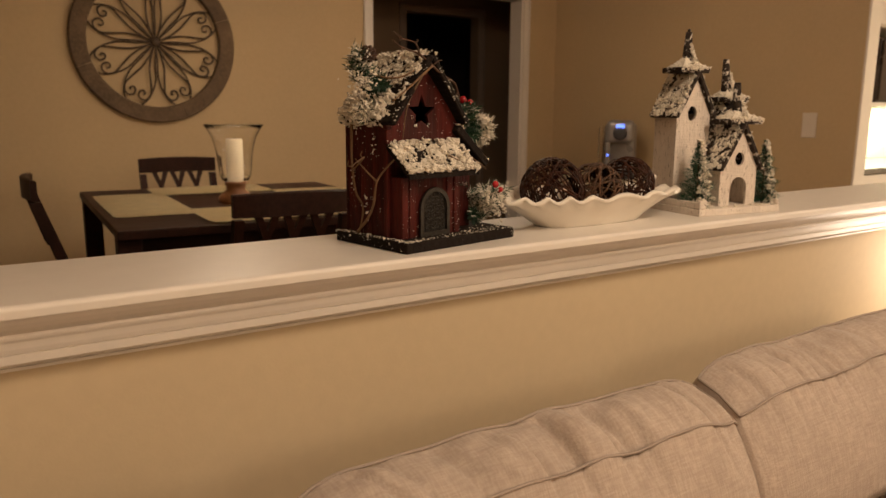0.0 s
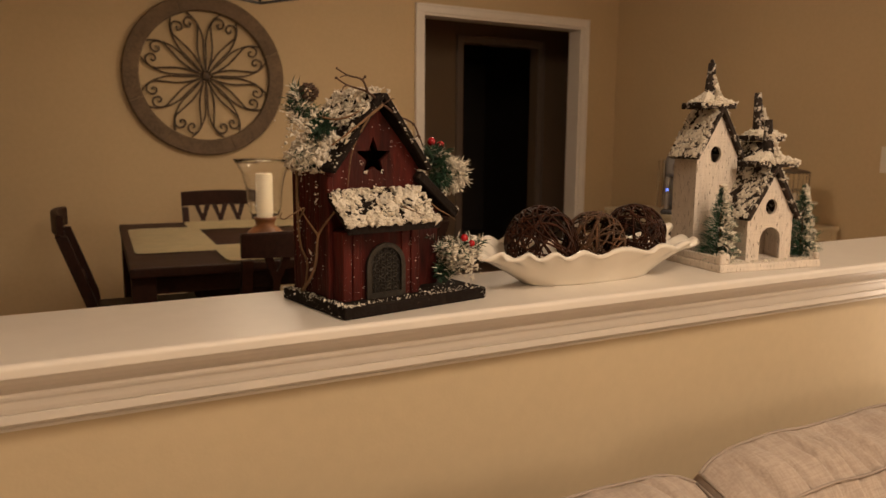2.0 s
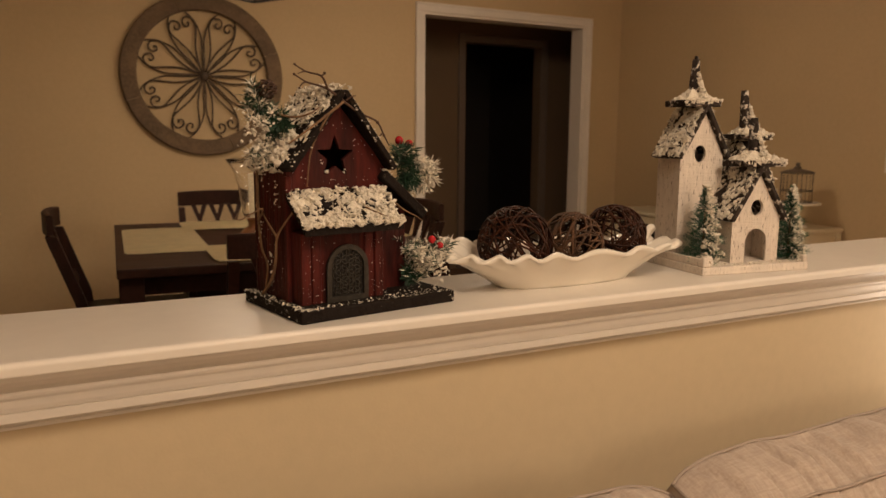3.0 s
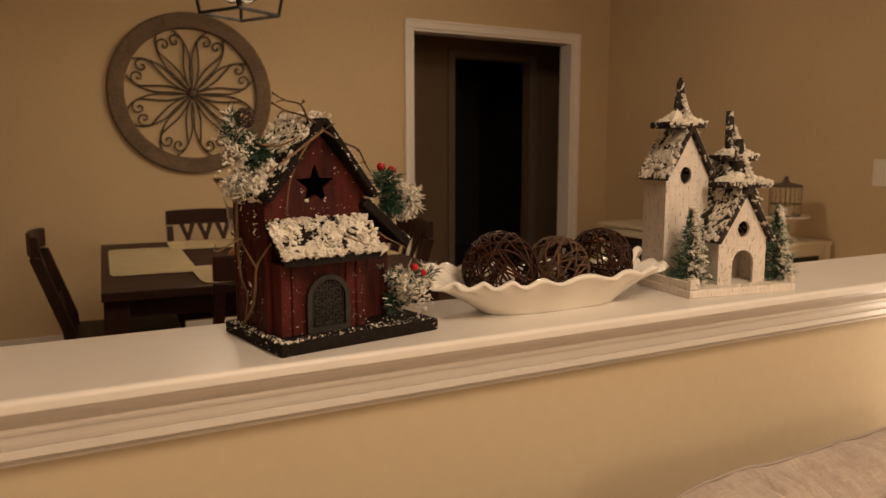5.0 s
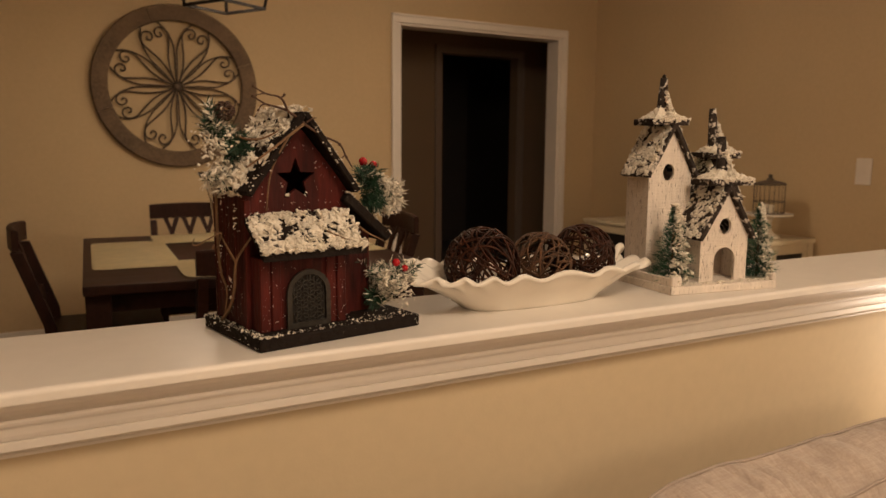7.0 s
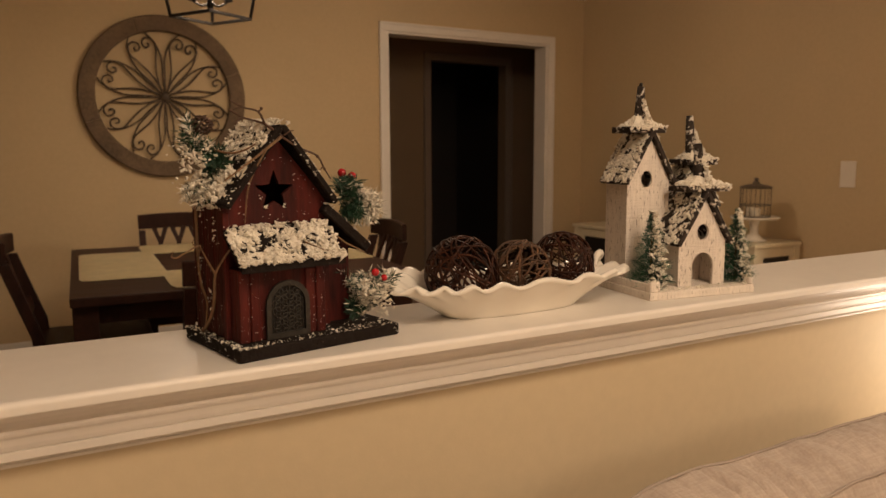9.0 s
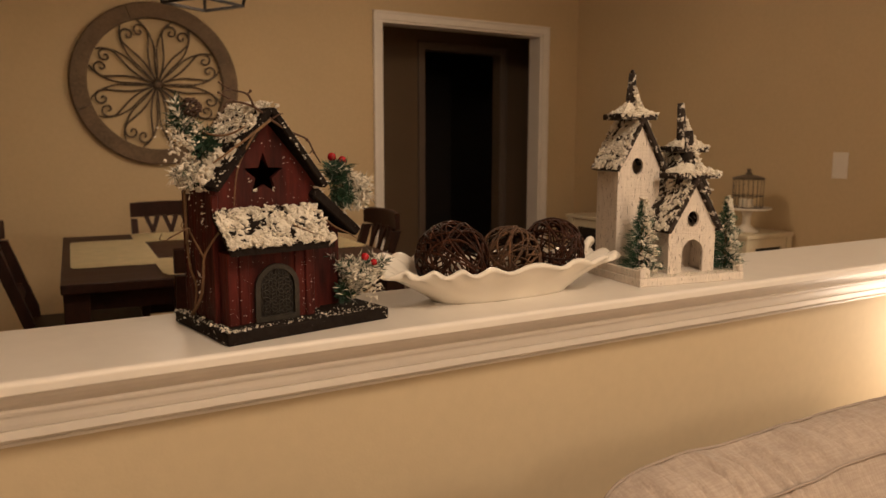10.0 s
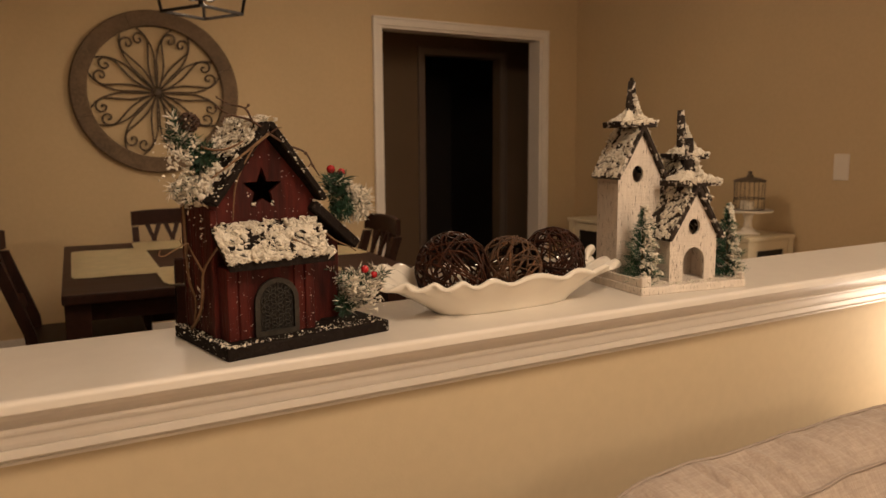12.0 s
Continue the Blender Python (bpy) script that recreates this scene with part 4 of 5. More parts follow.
            q = p + Vector((math.cos(a), math.sin(a), rg2.uniform(-0.2, 0.9))).normalized() * (0.007 + 0.012 * (1 - f)) * rg2.uniform(0.6, 1.2)
            s = Vector((-math.sin(a), math.cos(a), 0)) * 0.0008
            u = Vector((0, 0, 0.0008))
            k = len(vs)
            vs += [p + s, p - s, p + u, q]
            fs += [(k, k + 1, k + 3), (k + 1, k + 2, k + 3), (k + 2, k, k + 3)]
        me = bpy.data.meshes.new("foliage")
        me.from_pydata(vs, [], fs)
        me.materials.append(FIR_GREEN)
        me.materials.append(FROST)
        for k, p in enumerate(me.polygons):
            p.material_index = 1 if (k // 3) % 11 == 0 else 0
        ob = new("foliage", me)
        ob.parent = h

        def on_fir(rg, i):
            f = rg.random() ** 1.1
            a = rg.gauss(-0.75, 0.65)
            r = rad * (1 - 0.88 * f) * rg.uniform(0.55, 0.95) * (0.85 + 0.2 * math.sin(f * 31 + 2 * a))
            return (cx + r * math.cos(a), cy + r * math.sin(a), 0.02 + hgt * f)
        crumbs("snow", on_fir, 520, (0.0012, 0.0018, 0.0028, 0.0038), h, sd, flat=1.2)

    def ground(rg, i):
        k = i % 3
        if k:
            return (rg.uniform(0.01, 0.24), rg.uniform(0.004, 0.03), 0.0155)
        return (rg.choice((0.015, 0.01, 0.238)) + rg.gauss(0, 0.004), rg.uniform(0.0, 0.03), rg.uniform(0.016, 0.036))
    crumbs("snow", ground, 320, (0.0008, 0.0016, 0.0026), t, 41, flat=0.5)
    return t


# ---------------- ruffled bowl and vine balls ----------------
def ruffled_bowl():
    t = thing("serving_bowl", pose(1.402, 1.455, LEDGE, 0, 0, 1.5), "long white ceramic bowl with a ruffled rim on the ledge", "bowl")
    bm = bmesh.new()
    n, k = 160, 14

    def ring(s, inset, lift):
        out = []
        for i in range(n):
            a = 2 * math.pi * i / n
            c, q = math.cos(a), math.sin(a)
            end = abs(c) ** 6
            fx, fy = 0.134, 0.05
            rx, ry = 0.222 - inset + 0.022 * end, 0.094 - inset
            w = s ** 1.22
            X = (fx - inset * 0.3) + (rx - fx) * w
            Yr = (fy - inset * 0.3) + (ry - fy) * w
            e = 0.78
            x = X * math.copysign(abs(c) ** e, c)
            y = Yr * math.copysign(abs(q) ** e, q)
            wave = 0.0048 * math.sin(a * 20 + 1.3 * math.sin(3 * a)) * max(0, (s - 0.55) / 0.45) ** 1.5
            z = 0.058 * s ** 1.05 + wave + lift + 0.014 * s * s * max(0, math.cos(a - 2.55)) ** 8 - 0.004 * s * max(0, math.cos(a)) ** 4
            roll = 1 + (0.055 * max(0, (s - 0.8) / 0.2) ** 2) * (1 + 0.5 * math.sin(a * 22 + 1.2))
            out.append(bm.verts.new((x * roll, y * roll, z)))
        return out
    outer = [ring(j / k, 0, 0.0) for j in range(k + 1)]
    inner = [ring(j / k, 0.005, 0.0045) for j in range(k + 1)]
    seq = outer + list(reversed(inner))
    for a, b in zip(seq, seq[1:]):
        for i in range(n):
            bm.faces.new((a[i], a[(i + 1) % n], b[(i + 1) % n], b[i]))
    bm.faces.new(list(reversed(outer[0])))
    bm.faces.new(inner[0])
    bmesh.ops.recalc_face_normals(bm, faces=bm.faces)
    part("dish", bm, CERAMIC, t, smooth=True)
    for s in (1,):
        bm = bmesh.new()
        pts = smooth_path([(s * 0.205, 0.012, 0.058), (s * 0.212, 0.014, 0.074), (s * 0.226, 0.02, 0.080), (s * 0.238, 0.03, 0.074), (s * 0.236, 0.036, 0.064)], 6)
        tube(bm, pts, [0.005 + 0.002 * math.sin(math.pi * i / (len(pts) - 1)) for i in range(len(pts))], 8)
        part("handle", bm, CERAMIC, t, "curled ceramic handle", smooth=True)
    return t


def vine_ball(p, r, mat, strands, seed, label, thick):
    t = thing("vine_ball", pose(*p, seed * 20, seed * 35, seed * 50), label, "decorative ball", "vine balls in the bowl")
    rg = random.Random(seed)

    def strand(b, i):
        ax = Vector((rg.gauss(0, 1), rg.gauss(0, 1), rg.gauss(0, 1))).normalized()
        u = ax.cross(Vector((0.3, 0.8, 0.5))).normalized()
        w = ax.cross(u)
        off = rg.uniform(-0.62, 0.62)
        start, span = rg.uniform(0, 6.28), rg.uniform(3.6, 6.6)
        pts = []
        wob = rg.uniform(0.02, 0.09)
        for j in range(26):
            a = start + span * j / 25
            o = off + wob * math.sin(a * 2 + i)
            rr = math.sqrt(max(0.02, 1 - o * o))
            pts.append(r * rg.uniform(0.955, 1.0) * (ax * o + (u * math.cos(a) + w * math.sin(a)) * rr))
        tube(b, pts, thick * rg.uniform(0.7, 1.3), 5)
    ob = join_mesh("vine", strand, strands, mat, t, smooth=True)
    return t


red_birdhouse()
white_birdhouse()
ruffled_bowl()
vine_ball((1.301, 1.452, LEDGE + 0.0705), 0.0635, VINE, 44, 1, "round ball of dark brown twisted grapevine", 0.0017)
vine_ball((1.420, 1.455, LEDGE + 0.0640), 0.0555, VINE_LIGHT, 44, 2, "smaller ball of lighter brown bark vine", 0.0020)
vine_ball((1.521, 1.462, LEDGE + 0.0690), 0.0590, VINE, 46, 3, "round ball of dark brown twisted grapevine", 0.0017)

# ---------------- dining room ----------------
TZ = 0.735
TC = Matrix.Translation((1.437, 3.69, 0)) @ Matrix.Rotation(radians(-3.5), 4, "Z")


def dining_table():
    t = thing("dining_table", TC, "square dark espresso wooden dining table", "table")
    bm = bmesh.new()
    box(bm, (-0.615, -0.72, TZ - 0.032), (0.615, 0.675, TZ), 0.004)
    part("tabletop", bm, DARK_WOOD, t)
    bm = bmesh.new()
    for lo, hi in (((-0.55, -0.59, 0.62), (0.55, -0.565, TZ - 0.032)), ((-0.55, 0.565, 0.62), (0.55, 0.59, TZ - 0.032)), ((-0.55, -0.565, 0.62), (-0.525, 0.565, TZ - 0.032)), ((0.525, -0.565, 0.62), (0.55, 0.565, TZ - 0.032))):
        box(bm, lo, hi, 0.002)
    part("apron", bm, DARK_WOOD, t)
    bm = bmesh.new()
    box(bm, (-0.04, -0.04, 0), (0.04, 0.04, TZ - 0.0322), 0.004)
    leg = part("leg", bm, DARK_WOOD, t)
    leg.location = (-0.57, -0.61, 0)
    for x, y in ((0.57, -0.61), (-0.57, 0.61), (0.57, 0.61)):
        shared("leg", leg.data, t, Matrix.Translation((x, y, 0)))


def placemat(x0, y0, x1, y1, z):
    """A woven mat on the table top, in the table's own axes."""
    bm = bmesh.new()
    nx, ny = 16, 16
    top = [[None] * (ny + 1) for _ in range(nx + 1)]
    for i in range(nx + 1):
        for j in range(ny + 1):
            u, v = i / nx, j / ny
            x, y = x0 + (x1 - x0) * u, y0 + (y1 - y0) * v
            r = 0.03
            dx, dy = min(u, 1 - u) * abs(x1 - x0), min(v, 1 - v) * abs(y1 - y0)
            if dx < r and dy < r:
                x += (0.5 - u) * 0.02 * (1 - dx / r)
                y += (0.5 - v) * 0.02 * (1 - dy / r)
            top[i][j] = bm.verts.new((x, y, z + 0.0012 * noise.noise((x * 9, y * 9, z))))
    for i in range(nx):
        for j in range(ny):
            bm.faces.new((top[i][j], top[i + 1][j], top[i + 1][j + 1], top[i][j + 1]))
    bmesh.ops.solidify(bm, geom=list(bm.faces), thickness=0.003)
    ob = part("placemat", bm, MAT_CLOTH, smooth=False)
    ob.matrix_basis = TC
    return tagged(ob, "straw-coloured woven placemat on the dark table", "placemat", "placemats on the table")


def chair_model():
    """A dining chair: back at y=0, seat towards +y."""
    t = thing("dining_chair", Matrix.Identity(4), "dark-stained wooden dining chair with a lattice back", "chair", "chairs round the table")
    W, H = 0.205, 0.87

    def bow(x):
        return -0.028 * (1 - (x / W) ** 2)
    bm = bmesh.new()
    n = 12
    rows = []
    for i in range(n + 1):
        x = -W + 2 * W * i / n
        y = bow(x)
        crown = 0.006 * (1 - (x / W) ** 2)
        prof = [(y, H - 0.076), (y, H + crown - 0.005), (y + 0.006, H + crown), (y + 0.018, H + crown), (y + 0.024, H + crown - 0.005), (y + 0.024, H - 0.076)]
        rows.append([bm.verts.new((x, a, b)) for a, b in prof])
    for a, b in zip(rows, rows[1:]):
        for i in range(6):
            bm.faces.new((a[i], a[(i + 1) % 6], b[(i + 1) % 6], b[i]))
    bm.faces.new(rows[0]), bm.faces.new(list(reversed(rows[-1])))
    bmesh.ops.recalc_face_normals(bm, faces=bm.faces)
    part("top_rail", bm, DARK_WOOD, t)
    def lean(bm):
        for v in bm.verts:
            v.co.y += (H - 0.084 - v.co.z) * 0.30
        return bm
    bm = bmesh.new()
    box(bm, (-W + 0.02, -0.002, 0.56), (W - 0.02, 0.020, 0.605), 0.003)
    part("lower_rail", lean(bm), DARK_WOOD, t)
    # three Y-shaped splats
    for cx in (-0.095, 0.0, 0.095):
        bm = bmesh.new()
        y = bow(cx) * 0.6
        w = 0.044
        out = [(cx - 0.012, 0.605), (cx + 0.012, 0.605), (cx + 0.011, 0.715), (cx + w, H - 0.070), (cx + w - 0.026, H - 0.070), (cx + 0.002, 0.748), (cx - 0.002, 0.748), (cx - w + 0.026, H - 0.070), (cx - w, H - 0.070), (cx - 0.011, 0.715)]
        prism(bm, out, 0.016, Matrix.Translation((0, y + 0.004, 0)))
        part("splat", lean(bm), DARK_WOOD, t)
    for s in (-1, 1):
        bm = bmesh.new()
        pts = [(s * (W - 0.018), 0.03, 0.0), (s * (W - 0.018), 0.115, 0.42), (s * (W - 0.018), 0.108, 0.5), (s * (W - 0.018), 0.012, H - 0.084)]
        for a, b in zip(pts, pts[1:]):
            va = [bm.verts.new((a[0] + dx, a[1] + dy, a[2])) for dx, dy in ((-0.016, -0.02), (0.016, -0.02), (0.016, 0.022), (-0.016, 0.022))]
            vb = [bm.verts.new((b[0] + dx, b[1] + dy, b[2])) for dx, dy in ((-0.016, -0.02), (0.016, -0.02), (0.016, 0.022), (-0.016, 0.022))]
            for i in range(4):
                bm.faces.new((va[i], va[(i + 1) % 4], vb[(i + 1) % 4], vb[i]))
            bm.faces.new(list(reversed(va))), bm.faces.new(vb)
        part("back_post", bm, DARK_WOOD, t)
        bm = bmesh.new()
        box(bm, (s * 0.19 - 0.019, 0.475, 0), (s * 0.19 + 0.019, 0.513, 0.42), 0.003)
        part("leg", bm, DARK_WOOD, t)
    bm = bmesh.new()
    box(bm, (-0.215, 0.10, 0.42), (0.215, 0.53, 0.455), 0.012, 3)
    part("seat", bm, DARK_WOOD, t)
    for ya in (0.12, 0.48):
        bm = bmesh.new()
        box(bm, (-0.17, ya, 0.36), (0.17, ya + 0.022, 0.4195), 0.002)
        part("seat_rail", bm, DARK_WOOD, t)
    return t


def hurricane():
    t = thing("candle_holder", pose(1.385, 3.60, TZ) @ Matrix.Diagonal((1.0, 1.0, 1.09, 1)), "glass hurricane candle holder on a turned wooden foot", "candle holder")
    bm = revolve([(0.076, 0.0), (0.079, 0.012), (0.074, 0.026), (0.058, 0.040), (0.040, 0.054), (0.042, 0.066), (0.048, 0.078), (0.048, 0.084)], 36)
    part("foot", bm, AMBER_WOOD, t, "turned amber-brown wooden foot", smooth=True)
    out = [(0.040, 0.0845), (0.058, 0.092), (0.068, 0.115), (0.074, 0.16), (0.080, 0.21), (0.094, 0.26), (0.116, 0.296), (0.128, 0.312)]
    inn = [(r - 0.0025, z + (0.003 if i < 2 else 0)) for i, (r, z) in enumerate(out)]
    bm = revolve(out + [(0.127, 0.3135)] + list(reversed(inn)), 48, closed=True)
    g = part("glass_shade", bm, CLEAR, t, "clear flared glass shade", smooth=True)
    g.visible_shadow = False
    bm = revolve([(0.033, 0.09), (0.036, 0.094), (0.036, 0.252), (0.034, 0.257), (0.010, 0.253)], 32)
    c = part("candle", bm, WAX, t, "ivory pillar candle", smooth=True)
    bm = bmesh.new()
    tube(bm, [(0, 0, 0.25), (0.001, 0, 0.266)], 0.0012, 5)
    part("wick", bm, DARK_PANEL, c)


def wall_wheel():
    t = thing("wall_medallion", pose(1.478, BACK - 0.021, 1.545), "round wooden wall medallion with wrought-iron scrolls", "wall decoration")
    R0, R1 = 0.392, 0.488
    for q in range(4):
        bm = bmesh.new()
        n = 24
        rings = []
        for i in range(n + 1):
            a = radians(q * 90 + 20) + (math.pi / 2) * i / n - (0.0 if i else -0.002) - (0.002 if i == n else 0)
            prof = [(R0, 0.02), (R0, -0.014), (R0 + 0.006, -0.02), (R1 - 0.008, -0.02), (R1, -0.012), (R1, 0.02)]
            rings.append([bm.verts.new((r * math.cos(a), y, r * math.sin(a))) for r, y in prof])
        for a, b in zip(rings, rings[1:]):
            for i in range(6):
                bm.faces.new((a[i], a[(i + 1) % 6], b[(i + 1) % 6], b[i]))
        bm.faces.new(rings[0]), bm.faces.new(list(reversed(rings[-1])))
        bmesh.ops.recalc_face_normals(bm, faces=bm.faces)
        part("rim_segment", bm, WHEEL_WOOD, t)
    bm = revolve([(0.022, -0.012), (0.030, -0.004), (0.025, 0.008), (0.010, 0.014)], 20)
    bmesh.ops.rotate(bm, cent=(0, 0, 0), matrix=Matrix.Rotation(radians(90), 3, "X"), verts=bm.verts)
    part("hub", bm, IRON, t, "dark iron hub", smooth=True)
    for k in range(8):
        th = radians(22.5 + 45 * k)
        bm = bmesh.new()
        for s in (-1, 1):
            prof = [(0.02, 0.0), (0.09, 2.5), (0.17, 7.5), (0.25, 13.0), (0.31, 15.0), (0.350, 11.5), (0.362, 6.5), (0.345, 2.4), (0.318, 2.2), (0.305, 5.5), (0.318, 8.2), (0.332, 6.8)]
            pts = [(r * math.cos(th + s * radians(a)), -0.002 * s, r * math.sin(th + s * radians(a))) for r, a in prof]
            tube(bm, smooth_path(pts, 4), 0.0058, 6)
        part("scroll", bm, IRON, t)
        bm = bmesh.new()
        t2 = th + radians(22.5)
        for s in (-1, 1):
            prof = [(0.03, 0.0), (0.12, 3.0), (0.22, 2.0), (0.30, 6.0), (0.355, 10.5), (0.390, 15)]
            pts = [(r * math.cos(t2 + s * radians(a)), 0.004, r * math.sin(t2 + s * radians(a))) for r, a in prof]
            tube(bm, smooth_path(pts, 4), 0.0050, 6)
        part("scroll", bm, IRON, t)


def chandelier():
    t = thing("lantern_chandelier", pose(1.434, 3.778, 1.775, 0, 0, 30), "black metal open lantern chandelier hanging over the table", "chandelier")
    a, b, h = 0.117, 0.175, 0.42
    bar = 0.006
    for z, s in ((0.006, a), (h, b)):
        bm = bmesh.new()
        for x0, y0, x1, y1 in ((-s, -s, s, -s), (-s, s, s, s), (-s, -s, -s, s), (s, -s, s, s)):
            box(bm, (min(x0, x1) - bar, min(y0, y1) - bar, z - bar), (max(x0, x1) + bar, max(y0, y1) + bar, z + bar), 0.001, 1)
        part("ring_frame", bm, BLACK_METAL, t)
    for sx in (-1, 1):
        for sy in (-1, 1):
            bm = bmesh.new()
            tube(bm, [(sx * a, sy * a, 0.006), (sx * b, sy * b, h)], 0.007, 4)
            part("corner_bar", bm, BLACK_METAL, t)
            bm = bmesh.new()
            tube(bm, [(sx * b, sy * b, h), (0, 0, h + 0.12)], 0.006, 4)
            part("top_bar", bm, BLACK_METAL, t)
    bm = bmesh.new()
    tube(bm, [(0, 0, 0.05), (0, 0, CEIL - 1.775 - 0.02)], 0.008, 8)
    part("stem", bm, BLACK_METAL, t, smooth=True)
    bm = revolve([(0.06, CEIL - 1.775 - 0.022), (0.06, CEIL - 1.775 - 0.004), (0.03, CEIL - 1.775)], 24)
    part("canopy", bm, BLACK_METAL, t, smooth=True)
    for k in range(4):
        an = math.pi / 2 * k + 0.785
        c, s = math.cos(an), math.sin(an)
        bm = bmesh.new()
        tube(bm, smooth_path([(0, 0, 0.07), (0.035 * c, 0.035 * s, 0.055), (0.075 * c, 0.075 * s, 0.075)], 4), 0.005, 6)
        arm = part("arm", bm, BLACK_METAL, t)
        bm = revolve([(0.018, 0.075), (0.020, 0.084), (0.012, 0.088)], 14)
        bmesh.ops.translate(bm, vec=(0.075 * c, 0.075 * s, 0), verts=bm.verts)
        part("drip_cup", bm, BLACK_METAL, arm, smooth=True)
        bm = revolve([(0.0115, 0.0885), (0.0115, 0.175), (0.008, 0.178)], 14)
        bmesh.ops.translate(bm, vec=(0.075 * c, 0.075 * s, 0), verts=bm.verts)
        part("candle_sleeve", bm, BULB_WHITE, arm, "white candle sleeve", smooth=True)
        # bulbs stay out of view; their glow is added
        bm = revolve([(0.006, 0.178), (0.012, 0.195), (0.011, 0.215), (0.003, 0.24)], 12)
        bmesh.ops.translate(bm, vec=(0.075 * c, 0.075 * s, 0), verts=bm.verts)
        bulb = part("bulb", bm, BULB_GLOW, arm, "small bulb out of view with an added warm glow", smooth=True)
        bulb.visible_shadow = False


dining_table()
placemat(-0.585, -0.40, -0.275, 0.42, TZ + 0.0035)
placemat(-0.30, -0.71, 0.34, -0.29, TZ + 0.0080)
placemat(0.24, -0.28, 0.60, 0.34, TZ + 0.0035)
placemat(-0.32, 0.265, 0.24, 0.62, TZ + 0.0080)
chair = chair_model()
chair.matrix_basis = TC @ pose(-0.085, 0.98, 0, 0, 0, 180)
copy_thing(chair, TC @ pose(-0.095, -1.0, 0, 0, 0, 0))
copy_thing(chair, TC @ pose(0.78, 0.0, 0, 0, 0, 90))
copy_thing(chair, TC @ pose(-0.848, 0.02, 0, 0, 0, -90))
hurricane()
wall_wheel()
chandelier()


# ---------------- sideboard and what stands on it ----------------
def sideboard():
    t = thing("sideboard", pose(4.36, 3.22, 0), "cream painted sideboard with dark panels against the wall", "sideboard")
    D, L, H = 0.42, 1.62, 0.66
    bm = bmesh.new()
    box(bm, (-0.012, -0.012, H - 0.024), (D, L + 0.012, H), 0.004)
    part("top", bm, CREAM_PAINT, t)
    for x in (0.0, D - 0.05):
        for y in (0.0, L - 0.05):
            bm = bmesh.new()
            box(bm, (x, y, 0), (x + 0.05, y + 0.05, H - 0.0242), 0.003)
            part("corner_post", bm, CREAM_PAINT, t)
    for y in (0.006, L - 0.026):
        bm = bmesh.new()
        box(bm, (0.05, y, H - 0.085), (D - 0.05, y + 0.02, H - 0.0242), 0.002)
        box(bm, (0.05, y, 0.1), (D - 0.05, y + 0.02, 0.16), 0.002)
        box(bm, (0.05, y, 0.16), (0.09, y + 0.02, H - 0.085), 0.002)
        box(bm, (D - 0.09, y, 0.16), (D - 0.05, y + 0.02, H - 0.085), 0.002)
        end = part("end_frame", bm, CREAM_PAINT, t)
        bm = bmesh.new()
        ya = y + 0.006 if y < 0.1 else y + 0.008
        box(bm, (0.05, ya, 0.1), (D - 0.05, ya + 0.008, H - 0.03))
        part("end_panel", bm, DARK_PANEL, end, "dark recessed end panel")
    bm = bmesh.new()
    box(bm, (D - 0.02, 0.05, 0.1), (D - 0.006, L - 0.05, H - 0.03))
    box(bm, (0.03, 0.05, 0.1), (D - 0.02, L - 0.05, 0.12))
    part("carcass", bm, CREAM_PAINT, t)
    for i in range(3):
        y = 0.056 + i * 0.505
        bm = bmesh.new()
        for lo, hi in (((0.008, y, 0.13), (0.028, y + 0.05, H - 0.03)), ((0.008, y + 0.448, 0.13), (0.028, y + 0.498, H - 0.03)), ((0.008, y + 0.05, 0.13), (0.028, y + 0.448, 0.18)), ((0.008, y + 0.05, H - 0.085), (0.028, y + 0.448, H - 0.03))):
            box(bm, lo, hi, 0.002)
        d = part("door", bm, CREAM_PAINT, t)
        bm = bmesh.new()
        box(bm, (0.016, y + 0.05, 0.18), (0.022, y + 0.448, H - 0.085))
        part("panel", bm, DARK_PANEL, d, "dark door panel")
        bm = bmesh.new()
        bmesh.ops.create_uvsphere(bm, u_segments=12, v_segments=8, radius=0.013)
        bmesh.ops.translate(bm, vec=(-0.005, y + 0.025, 0.42), verts=bm.verts)
        part("knob", bm, BLACK_METAL, d, smooth=True)


def cake_stand():
    t = thing("cake_stand", pose(4.54, 3.37, 0.66), "white pedestal cake stand on the sideboard", "cake stand")
    bm = revolve([(0.075, 0), (0.076, 0.008), (0.05, 0.02), (0.026, 0.045), (0.022, 0.09), (0.034, 0.125), (0.06, 0.133)], 36)
    part("pedestal", bm, CERAMIC, t, smooth=True)
    bm = revolve([(0.06, 0.1332), (0.135, 0.136), (0.142, 0.142), (0.142, 0.150), (0.136, 0.147)], 48)
    part("plate", bm, CERAMIC, t, smooth=True)


